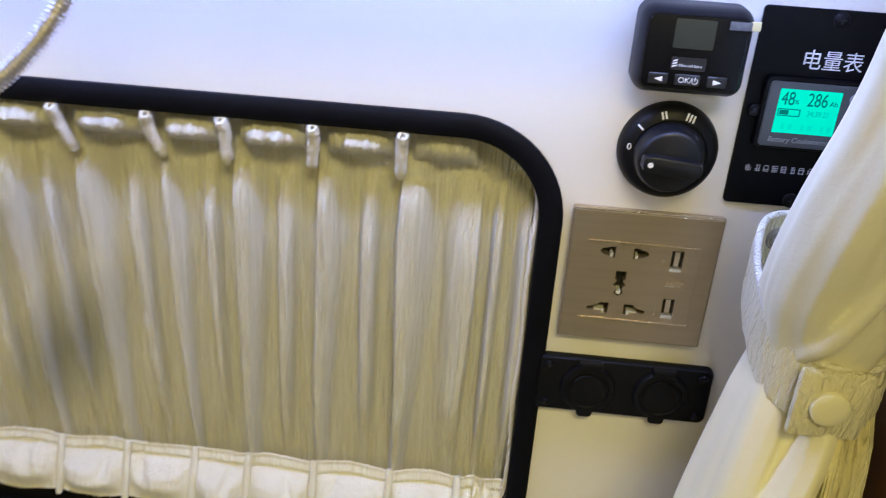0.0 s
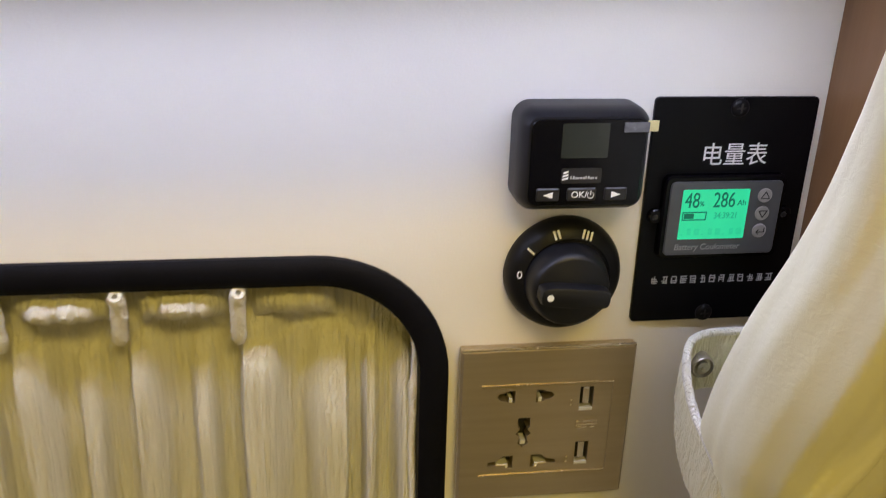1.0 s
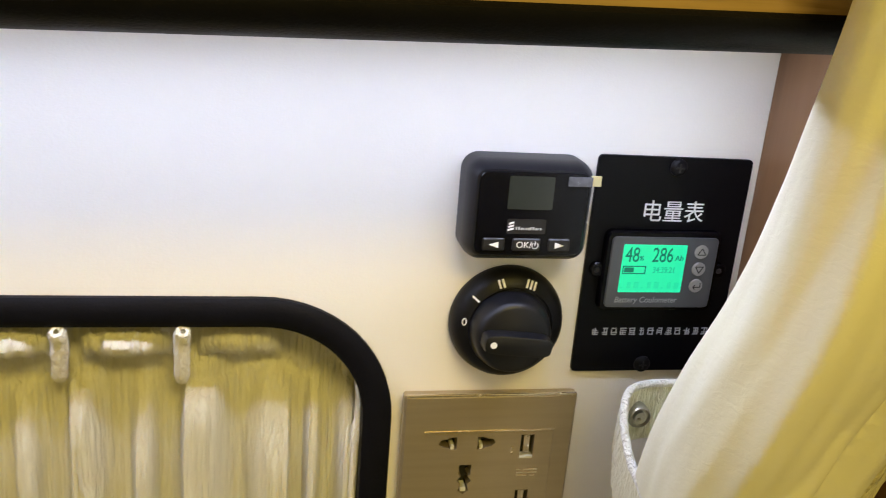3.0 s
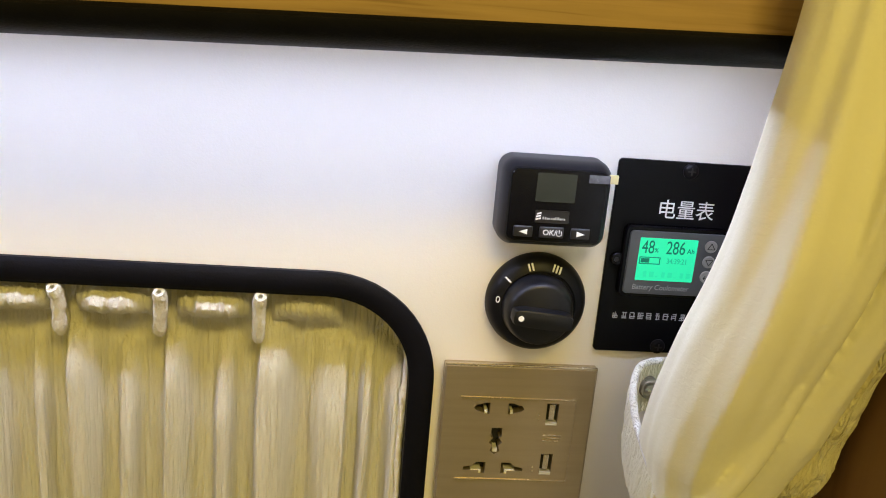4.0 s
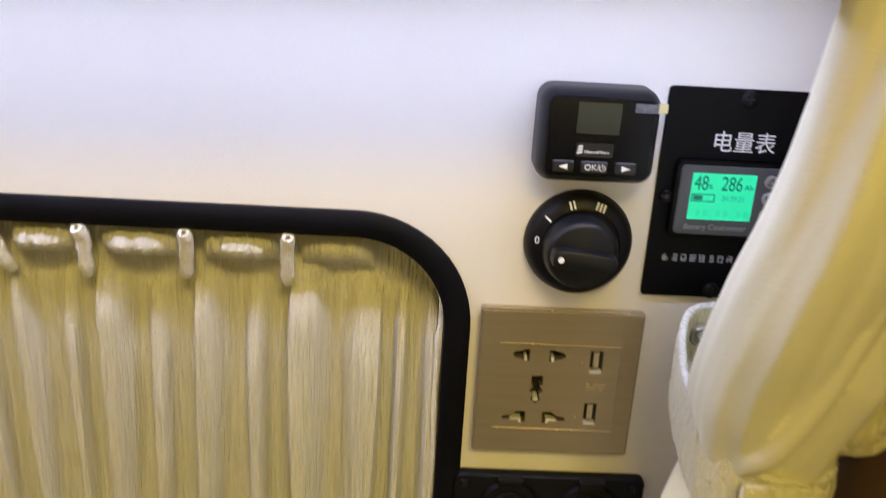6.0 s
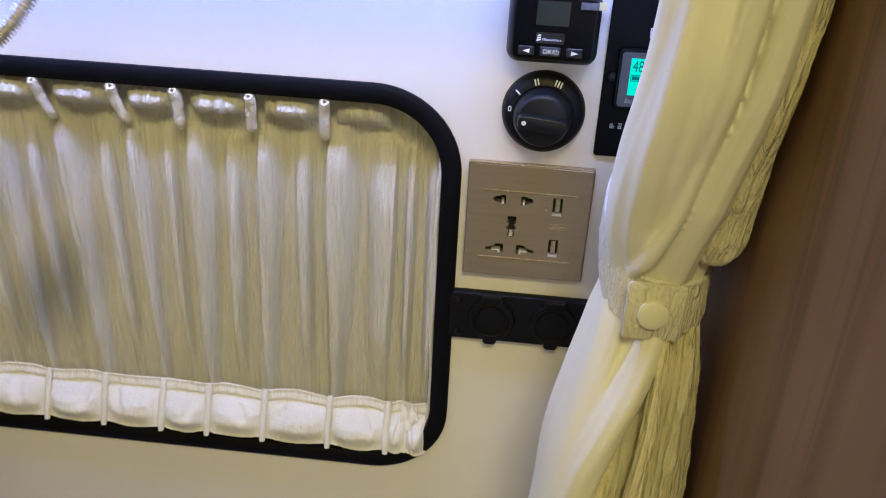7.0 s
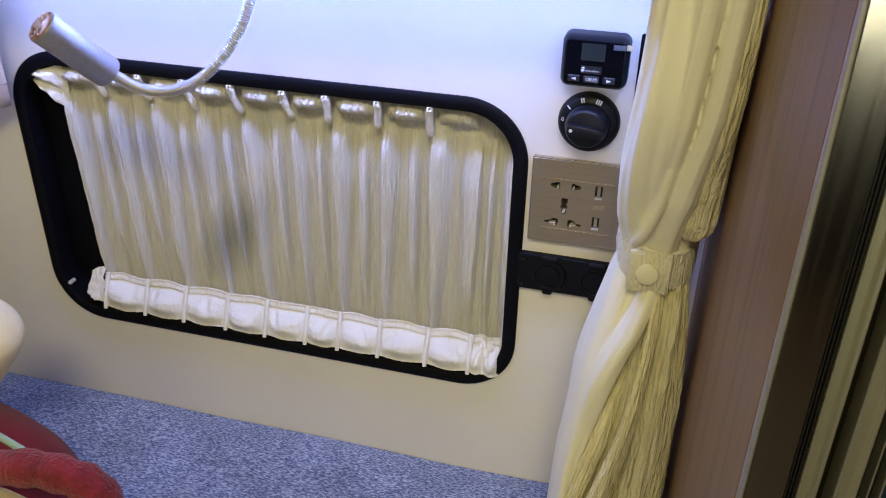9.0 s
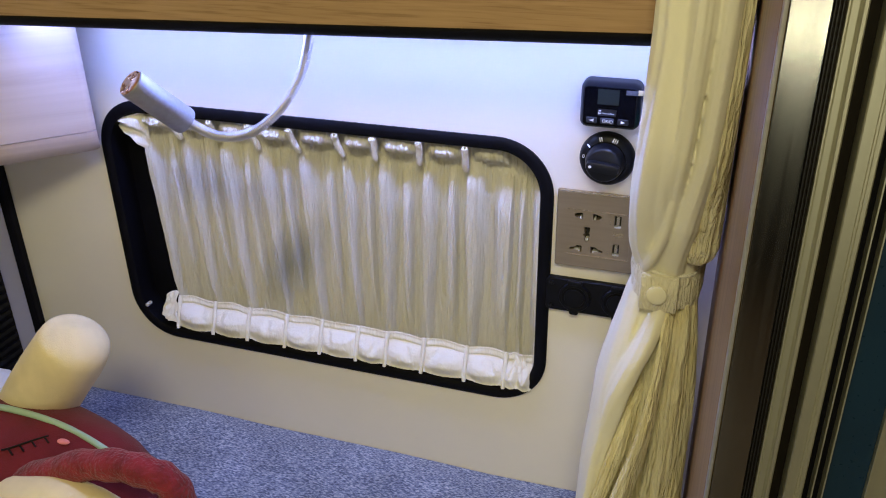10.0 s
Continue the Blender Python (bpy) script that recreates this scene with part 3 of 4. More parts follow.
def window_curtain():
    t = thing("window_curtain", "cream crinkled pleated curtain closed across the window", "curtain")
    bm = bmesh.new()
    nz, per = 130, 52
    ks = [i / per for i in range(per * (len(PLEAT_TOP) - 1) + 1)]
    rows = []
    for j in range(nz + 1):
        z = 0.934 - (0.934 - 0.662) * j / nz
        f = (0.934 - z) / 0.294
        row = []
        for k in ks:
            x = pleat_x(k, f)
            zz = z
            corner = 0.046 - (WX1 - 0.014 - x)
            if corner > 0:
                zz = min(z, WZ1 - 0.015 - (0.048 - math.sqrt(max(0.048 ** 2 - corner ** 2, 0))))
            row.append(bm.verts.new((x, cloth_y(k, z) + crinkle(x, z), zz)))
        rows.append(row)
    for a, b in zip(rows, rows[1:]):
        for i in range(len(ks) - 1):
            bm.faces.new((a[i], a[i + 1], b[i + 1], b[i]))
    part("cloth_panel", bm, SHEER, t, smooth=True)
    # second layer of cloth inside each fold
    for i, a, b, c, d, far in RIDGES:
        bm = bmesh.new()
        rows = []
        for j in range(91):
            f = 0.075 + 0.785 * j / 90
            z = 0.934 - 0.294 * f
            taper = 1 - (0.62 if b == 0.0 else 0.35) * smoothstep(0.30, 0.92, f)
            drift = 0.035 * noise.noise(Vector((i * 3.7 + a * 9, f * 2.3, 0.5)))
            lo = i + drift + a * 0.45 + b * 0.55
            hi = i + drift + b + (0.5 * c + 0.5 * d - b) * taper
            slim = smoothstep(0.06, 0.16 + 0.05 * (b != 0.0), f) * (1 if b == 0.0 else 1 - 0.7 * smoothstep(0.6, 0.86, f))
            row = []
            for q in range(17):
                k = (lo + hi) / 2 + (q / 16 - 0.5) * (hi - lo) * slim * (1 + 0.10 * noise.noise(Vector((f * 22, i * 2.0 + b, q > 8))))
                k = min(max(k, 0.0), len(PLEAT_TOP) - 1.001)
                x = pleat_x(k, f)
                row.append(bm.verts.new((x, cloth_y(k, z) + crinkle(x, z) + 0.0011, z)))
            rows.append(row)
        for p, r in zip(rows, rows[1:]):
            for q in range(16):
                bm.faces.new((p[q], p[q + 1], r[q + 1], r[q]))
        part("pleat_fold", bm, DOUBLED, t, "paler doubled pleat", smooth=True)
    # rolled side edge with its knot
    path = [(-0.0205 + 0.0007 * math.sin(q * 0.9), 0.006 + 0.001 * math.sin(q * 0.6), 0.905 - 0.0127 * q) for q in range(20)]
    part("rolled_edge", tube(bezier(path, 80), [0.0019 + 0.0006 * noise.noise(Vector((q * 0.35, 0, 3))) + 0.0014 * math.exp(-((q - 11) / 2.2) ** 2) for q in range(81)], 12), TUFT, t, smooth=True)
    # gathered heading that stands up between the pinch pleats
    for i in range(len(TABS) + 1):
        x0, x1 = PLEAT_TOP[i], PLEAT_TOP[i + 1]
        bm = bmesh.new()
        rows = []
        for j in range(9):
            g = j / 8
            row = []
            for q in range(41):
                h = q / 40
                x = x0 + 0.005 + (x1 - x0 - 0.010) * h
                lift = math.sin(math.pi * h) ** 0.45 * (0.95 + 0.05 * math.sin(i * 2.3 + 1)) * (0.9 + 0.2 * noise.noise(Vector((x * 120, i, 0)))) * (0.55 if i == len(TABS) else 1)
                y = 0.0165 - 0.0245 * lift * math.sin(math.pi * g) ** 0.8 + 0.0024 * noise.noise(Vector((x * 380, g * 1.2, i)))
                z = 0.9335 - 0.0215 * g + 0.0012 * noise.noise(Vector((x * 260, 3, i))) - 0.0020 * (1 - lift)
                row.append(bm.verts.new((x, y, z)))
            rows.append(row)
        for a, b in zip(rows, rows[1:]):
            for q in range(40):
                bm.faces.new((a[q], a[q + 1], b[q + 1], b[q]))
        part("gathered_heading", bm, SHEER, t, smooth=True)
    # hem: a flat stitched strip above soft puffs that lean out over the lower frame
    bm = bmesh.new()
    rows = []
    for j in range(45):
        g = j / 44
        row = []
        for k in ks:
            i = int(k)
            u = k - i
            puff = math.sin(math.pi * u) ** 0.85 if 0 < u < 1 else 0.0
            swell = smoothstep(0.25, 0.52, g) * (1 - 0.85 * smoothstep(0.62, 1.0, g))
            sag = math.sin(math.pi * u)
            x = pleat_x(k, 0.86 + 0.14 * g)
            z = 0.6795 - 0.0365 * g + 0.0022 * sag * (1 - g) + 0.0012 * math.sin(k * 5.3) * (1 - g) - 0.0022 * sag * g
            y = 0.0110 - 0.0165 * g - (0.0120 + 0.0022 * math.sin(i * 2.7)) * puff * swell
            # stitch line under the strip, and one slack crease in each puff
            y += 0.0036 * math.exp(-((g - 0.27) / 0.045) ** 2) * (0.4 + 0.6 * sag) - 0.0014 * math.exp(-((g - 0.02) / 0.04) ** 2)
            c0 = 0.25 + 0.5 * (0.5 + 0.5 * math.sin(i * 4.1 + 1))
            y += 0.0062 * math.exp(-((u - c0 - 0.5 * (g - 0.5) * math.sin(i * 3.3)) / 0.09) ** 2) * math.exp(-((g - 0.46) / 0.14) ** 2)
            y += 0.0012 * noise.noise(Vector((k * 3.3, g * 2.6, 9.0))) + 0.0007 * noise.noise(Vector((k * 12, g * 5, 2.0))) + crinkle(x, z, 0.22)
            row.append(bm.verts.new((x, y, z)))
        rows.append(row)
    for a, b in zip(rows, rows[1:]):
        for i in range(len(ks) - 1):
            bm.faces.new((a[i], a[i + 1], b[i + 1], b[i]))
    part("hem_band", bm, HEM, t, "paler gathered hem band", smooth=True)
    # rolled pinch pleats along the top
    for i, x in enumerate(TABS):
        drop = 0.027 + 0.006 * noise.noise(Vector((i * 1.7, 0, 0)))
        lean = 0.006 * (1 if i < 5 else -0.2) + 0.002 * noise.noise(Vector((i * 2.9, 5, 0)))
        path = bezier([(x + 0.0012 * math.sin(i * 2.1), -0.0050, 0.9322), (x + 0.05 * lean, -0.0005, 0.9255), (x + 0.35 * lean, 0.0015, 0.917), (x + 0.75 * lean, 0.004, 0.909), (x + lean, 0.0070, 0.930 - drop)], 12)
        radii = [0.0027, 0.0033, 0.0034, 0.0033, 0.0032, 0.0033, 0.0031, 0.0029, 0.0031, 0.0032, 0.0031, 0.0029, 0.0022]
        radii = [1.14 * r * (1 + 0.16 * noise.noise(Vector((q * 0.8, i * 2.7, 0)))) for q, r in enumerate(radii)]
        bm = tube(path, radii, 14, caps=False)
        inner = tube(path[:5], [r * 0.42 for r in radii[:5]], 14, bm, caps=False)
        bm.verts.ensure_lookup_table()
        a, b = bm.verts[0:14], bm.verts[14 * 13:14 * 13 + 14]
        for q in range(14):
            bm.faces.new((a[q], a[(q + 1) % 14], b[(q + 1) % 14], b[q]))
        part("pinch_pleat", bm, TUFT, t, smooth=True)
    # stitched tucks across the hem
    for i, x in enumerate((-0.497, *HEMS, -0.054)):
        s = 0.0015 * noise.noise(Vector((i * 3.3, 1, 0)))
        path = bezier([(x, 0.008, 0.681), (x + s, 0.0035, 0.671), (x - s, -0.0030, 0.656), (x + s, -0.0080, 0.6405)], 10)
        part("hem_tuck", tube(path, [0.0020, 0.0026, 0.0028, 0.0026, 0.0027, 0.0028, 0.0026, 0.0025, 0.0027, 0.0026, 0.0022], 10), HEM, t, smooth=True)
    # gathered upper corner pulled to a hook, and the loose lower corners
    bm = bmesh.new()
    rows = []
    for a in range(41):
        u = a / 40
        row = []
        for b in range(41):
            v = b / 40
            top, low = 0.934 - 0.012 * u * u - 0.004 * math.sin(math.pi * u), 0.880 + 0.030 * u ** 0.7
            x = -0.500 - 0.045 * u - 0.004 * v * (1 - u)
            z = top + (low - top) * v
            y = 0.010 - 0.014 * math.sin(math.pi * min(1, u * 1.05)) ** 0.7 * (1 - 0.5 * v) + 0.0055 * math.sin(11 * v + 3 * u) * (0.25 + 0.75 * math.sin(math.pi * u)) * 0.6 + 0.003 * noise.noise(Vector((u * 5, v * 7, 2)))
            row.append(bm.verts.new((x + 0.002 * noise.noise(Vector((u * 4, v * 5, 8))), y, z)))
        rows.append(row)
    for p, q in zip(rows, rows[1:]):
        for b in range(40):
            bm.faces.new((p[b], p[b + 1], q[b + 1], q[b]))
    part("gathered_corner", bm, HEM, t, "cloth corner gathered onto a hook", smooth=True)
    for x0, z0, x1, z1, dirn in ((-0.500, 0.690, -0.524, 0.648, -1), (-0.042, 0.684, -0.022, 0.650, 1)):
        bm = bmesh.new()
        rows = []
        for a in range(19):
            g = a / 18
            row = []
            for b in range(15):
                h = b / 14
                x = x0 + (x1 - x0) * h * (0.6 + 0.4 * g) + 0.002 * noise.noise(Vector((g * 4, h * 3, x0 * 50)))
                z = z0 - 0.044 * g * (1 - 0.35 * h) - 0.006 * h
                y = 0.006 - 0.008 * g - 0.006 * math.sin(math.pi * h) * g + 0.005 * noise.noise(Vector((g * 5, h * 6, x0 * 30)))
                row.append(bm.verts.new((x, y, z)))
            rows.append(row)
        for p, q in zip(rows, rows[1:]):
            for b in range(14):
                bm.faces.new((p[b], p[b + 1], q[b + 1], q[b]))
        part("bunched_corner", bm, HEM, t, smooth=True)


window_curtain()

# ---- wall controls ----


def heater_timer():
    t = thing("heater_timer", "black rounded heater timer with unlit display", "control panel")
    part("body", slab(0.0190, 0.0755, 0.9715, 1.0165, 0.0075, [(0.0008, 0.0), (0.0, -0.001), (0.0, -0.012), (0.0006, -0.0165), (0.0022, -0.0200), (0.0032, -0.0212)], 8), SATIN, t, smooth=True)
    part("front_panel", slab(0.0232, 0.0715, 0.9755, 1.0125, 0.0035, [(0, -0.0210), (0, -0.0216), (0.0003, -0.0219)]), GLOSS, t, "gloss black front")
    part("display", slab(0.0360, 0.0560, 0.9962, 1.0108, 0.0006, [(0, -0.0217), (0, -0.0221)], 3), LCD_OFF, t, "unlit grey-green display")
    b = part("name_badge", slab(0.0368, 0.0542, 0.9852, 0.9918, 0.0008, [(0, -0.0217), (0, -0.0221)], 3), BUTTON, t)
    bm = bmesh.new()
    for k in range(3):
        flat([(0.0372 + 0.0002 * k, 0.9865 + 0.0014 * k), (0.0398, 0.9872 + 0.0014 * k), (0.0398, 0.9880 + 0.0014 * k), (0.0372 + 0.0002 * k, 0.9873 + 0.0014 * k)], -0.0220, -0.0223, bm)
    part("badge_mark", bm, WHITE, b, "small white stripes")
    bm = bmesh.new()
    for k in range(11):
        x = 0.0407 + 0.00108 * k
        slab(x, x + 0.00062 + 0.00018 * (k % 3), 0.9870, 0.9880 + 0.0005 * (k in (0, 1, 6, 7)), 0.0002, [(0, -0.0220), (0, -0.0223)], 2, bm)
    part("badge_bar", bm, GREYPRINT, b)
    for x0, x1, kind in ((0.0265, 0.0365, "left"), (0.0398, 0.0525, "ok"), (0.0560, 0.0660, "right")):
        k = part("button", slab(x0, x1, 0.9775, 0.9832, 0.0009, [(0, -0.0217), (0.0, -0.0222), (0.0005, -0.0227)], 4), BUTTON, t)
        c = (x0 + x1) / 2
        if kind == "ok":
            text("button_print", "OK/", c - 0.0012, 0.9803, -0.0228, 0.0040, WHITE, k)
            bm = bmesh.new()
            tube([(c + 0.0038 + 0.0014 * math.sin(a), -0.0229, 0.9802 + 0.0014 * math.cos(a)) for a in (radians(35 + 290 * q / 16) for q in range(17))], 0.00018, 6, bm)
            tube([(c + 0.0038, -0.0229, 0.9802), (c + 0.0038, -0.0229, 0.9822)], 0.00018, 6, bm)
            part("power_symbol", bm, WHITE, k)
        else:
            s = -1 if kind == "left" else 1
            part("arrow", flat([(c + s * 0.0022, 0.9803), (c - s * 0.0020, 0.9817), (c - s * 0.0020, 0.9789)], -0.0226, -0.0229), WHITE, k)
    tp = part("tape_strip", box(0.0620, 0.0728, -0.0226, -0.0217, 1.0070, 1.0112, 0.0002), TAPE, t, "peeling clear tape strip")
    part("tape_end", box(0.0728, 0.0775, -0.0206, -0.0196, 1.0068, 1.0114, 0.0002), TAPE2, tp, "yellowed tape end")


heater_timer()


def rotary_switch():
    t = thing("rotary_switch", "black rotary heater dial with white marks", "dial")
    cx, cz = 0.0465, 0.9362
    part("base_ring", disc(cx, cz, [(0.0268, 0.0), (0.0275, -0.0015), (0.0273, -0.004), (0.0262, -0.0075), (0.0236, -0.0108), (0.0200, -0.0120), (0.0193, -0.0112)], 64), BLACK, t, smooth=True)
    k = part("knob", disc(cx - 0.0008, cz - 0.0004, [(0.0190, -0.0110), (0.0190, -0.0140), (0.0178, -0.0200), (0.0166, -0.0228), (0.0150, -0.0238)], 56), SATIN, t, smooth=True)
    bm = bmesh.new()
    n = 24
    rings = []
    for s, y in ((1.0, -0.0225), (1.0, -0.0285), (0.93, -0.0302), (0.80, -0.0306)):
        ring = []
        for i in range(n):
            a = 2 * math.pi * i / n
            c, q = math.cos(a), math.sin(a)
            px, pz = 0.0160 * math.copysign(abs(c) ** 0.45, c) * (0.5 + 0.5 * s), 0.0048 * math.copysign(abs(q) ** 0.45, q) * s
            r = radians(-5)
            ring.append((cx - 0.0008 + px * math.cos(r) - pz * math.sin(r), y, cz - 0.0010 + px * math.sin(r) + pz * math.cos(r)))
        rings.append(ring)
    loft(bm, rings)
    part("grip_bar", bm, SATIN, k, smooth=True)
    part("pointer_dot", disc(cx - 0.0125, cz + 0.0001, [(0.0015, -0.0303), (0.0015, -0.0309)], 16), WHITE, k, "white pointer dot")
    text("mark_off", "0", cx - 0.0222, cz + 0.003, -0.0118, 0.0052, WHITE, t)
    # strokes painted round the rim
    for a, count in ((141, 1), (106, 2), (70, 3)):
        bm = bmesh.new()
        for q in range(count):
            o = (q - (count - 1) / 2) * 0.0019
            ca, sa = math.cos(radians(a)), math.sin(radians(a))
            p0 = Vector((cx + 0.0208 * ca - o * sa, -0.0124, cz + 0.0208 * sa + o * ca))
            p1 = Vector((cx + 0.0245 * ca - o * sa, -0.0106, cz + 0.0245 * sa + o * ca))
            tube([p0, p1], 0.00052, 6, bm)
        part("mark_stroke", bm, WHITE, t)


rotary_switch()


def cross_screw(x, z, y, parent, r=0.0042):
    s = part("screw", disc(x, z, [(r, y), (r, y - 0.0008), (r * 0.8, y - 0.0018), (r * 0.4, y - 0.0022)], 20), BLACK, parent, "black cross-head screw", smooth=True)
    bm = bmesh.new()
    box(x - r * 0.5, x + r * 0.5, y - 0.0024, y - 0.0019, z - 0.0004, z + 0.0004, 0, bm)
    box(x - 0.0004, x + 0.0004, y - 0.0025, y - 0.0018, z - r * 0.5, z + r * 0.5, 0, bm)
    part("cross_slot", bm, DARKHOLE, s)


def battery_meter():
    t = thing("battery_meter", "black battery meter plate with lit green display", "meter")
    part("mounting_plate", slab(0.0825, 0.1590, 0.9085, 1.0172, 0.0022, [(0, 0.0), (0, -0.0015), (0.0003, -0.0019)], 5), PLATE, t)
    text("title", "电量表", 0.1225, 0.9905, -0.0020, 0.0112, WHITE, t, label="white printed title", squash=0.95)
    bm = bmesh.new()
    # maker's line as plain strokes
    rnd = random.Random(8)
    for k in range(13):
        x = 0.0905 + 0.00478 * k
        for z in rnd.sample((0.0, 0.0010, 0.0020, 0.0032), rnd.choice((3, 3, 4))):
            a = rnd.uniform(0.0, 0.0010)
            box(x + a, x + rnd.uniform(0.0026, 0.0036), -0.0022, -0.0019, 0.9283 + z, 0.9283 + z + 0.0004, 0, bm)
        for a in rnd.sample((0.0003, 0.0014, 0.0026), 2):
            box(x + a, x + a + 0.0004, -0.0022, -0.0019, 0.9283 + rnd.uniform(-0.0003, 0.0008), 0.9283 + rnd.uniform(0.0026, 0.0037), 0, bm)
    part("maker_line", bm, GREYPRINT, t, "small white unreadable line")
    cross_screw(0.1215, 1.0125, -0.0019, t)
    cross_screw(0.1190, 0.9125, -0.0019, t)
    m = part("meter_bezel", slab(0.0900, 0.1482, 0.9425, 0.9825, 0.0035, [(0, -0.0018), (0, -0.0052), (0.0008, -0.0062)], 6), GLOSS, t, "black meter bezel", smooth=True)
    for x in (0.0880, 0.1502):
        part("ear", disc(x, 0.9628, [(0.0036, -0.0018), (0.0036, -0.0040), (0.0030, -0.0046)], 18), GLOSS, m)
        part("ear_screw", disc(x - 0.0004, 0.9628, [(0.0014, -0.0044), (0.0012, -0.0052)], 10), BUTTON, m)
    part("meter_face", slab(0.0925, 0.1458, 0.9448, 0.9800, 0.0022, [(0, -0.0060), (0, -0.0068), (0.0003, -0.0072)], 5), GREY, m, "dark grey membrane")
    l = part("lit_display", slab(0.0982, 0.1300, 0.9527, 0.9765, 0.0004, [(0, -0.0070), (0, -0.0075)], 2), LCD_ON, t, "lit green display")
    text("percent_reading", "48", 0.1030, 0.9712, -0.0077, 0.0102, INK, l, squash=0.70)
    text("percent_sign", "%", 0.1077, 0.9698, -0.0077, 0.0032, INK, l)
    text("hours_reading", "286", 0.1182, 0.9712, -0.0077, 0.0102, INK, l, squash=0.70)
    text("hours_unit", "Ah", 0.1267, 0.9700, -0.0077, 0.0036, INK, l)
    text("clock_reading", "34:39:21", 0.1198, 0.9640, -0.0077, 0.0042, MIDINK, l, squash=0.8)
    bm = bmesh.new()
    for a, b, c, d in ((0.0990, 0.9620, 0.1105, 0.9624), (0.0990, 0.9656, 0.1105, 0.9660), (0.0990, 0.9620, 0.0994, 0.9660), (0.1101, 0.9620, 0.1105, 0.9660), (0.0999, 0.9628, 0.1045, 0.9652)):
        box(a, c, -0.0078, -0.0075, b, d, 0, bm)
    part("battery_gauge", bm, INK, l)
    bm = bmesh.new()
    for k in range(9):
        box(0.0990 + 0.0034 * k, 0.0990 + 0.0034 * k + 0.0011 + 0.0006 * (k % 3), -0.0078, -0.0075, 0.9548, 0.9552 + 0.0026 * ((k * 7) % 3 > 0), 0, bm)
    part("faint_row", bm, PALEINK, l)
    text("meter_print", "Battery Coulometer", 0.1130, 0.9487, -0.0073, 0.0042, FADED, m, squash=0.92, shear=0.15)
    for i, z in enumerate((0.9733, 0.9647, 0.9562)):
        k = part("key", disc(0.1375, z, [(0.0034, -0.0070), (0.0034, -0.0076), (0.0029, -0.0080)], 24), KEYGREY, m, "round grey key")
        bm = bmesh.new()
        if i < 2:
            s = 1 if i == 0 else -1
            pts = [(0.1375, -0.0081, z + s * 0.0019), (0.1395, -0.0081, z - s * 0.0013), (0.1355, -0.0081, z - s * 0.0013), (0.1375, -0.0081, z + s * 0.0019)]
        else:
            pts = [(0.1394, -0.0081, z + 0.0016), (0.1394, -0.0081, z - 0.0005), (0.1357, -0.0081, z - 0.0005), (0.1368, -0.0081, z + 0.0006), (0.1357, -0.0081, z - 0.0005), (0.1368, -0.0081, z - 0.0016)]
        for p, q in zip(pts, pts[1:]):
            tube([p, q], 0.00022, 6, bm)
        part("key_symbol", bm, BUTTON, k)


battery_meter()


def cut(ob, cutters):
    """Cuts the closed meshes of cutters out of ob for good."""
    tmp = new("cutter", bpy.data.meshes.new("cutter"))
    bm = bmesh.new()
    for c in cutters:
        me = bpy.data.meshes.new("c")
        bmesh.ops.recalc_face_normals(c, faces=c.faces)
        c.to_mesh(me)
        bm.from_mesh(me)
        bpy.data.meshes.remove(me)
        c.free()
    bm.to_mesh(tmp.data)
    bm.free()
    mod = ob.modifiers.new("cut", "BOOLEAN")
    mod.operation, mod.object, mod.solver = "DIFFERENCE", tmp, "EXACT"
    bpy.context.view_layer.update()
    me = bpy.data.meshes.new_from_object(ob.evaluated_get(bpy.context.evaluated_depsgraph_get()))
    ob.modifiers.clear()
    ob.data = me
    bpy.data.objects.remove(tmp)


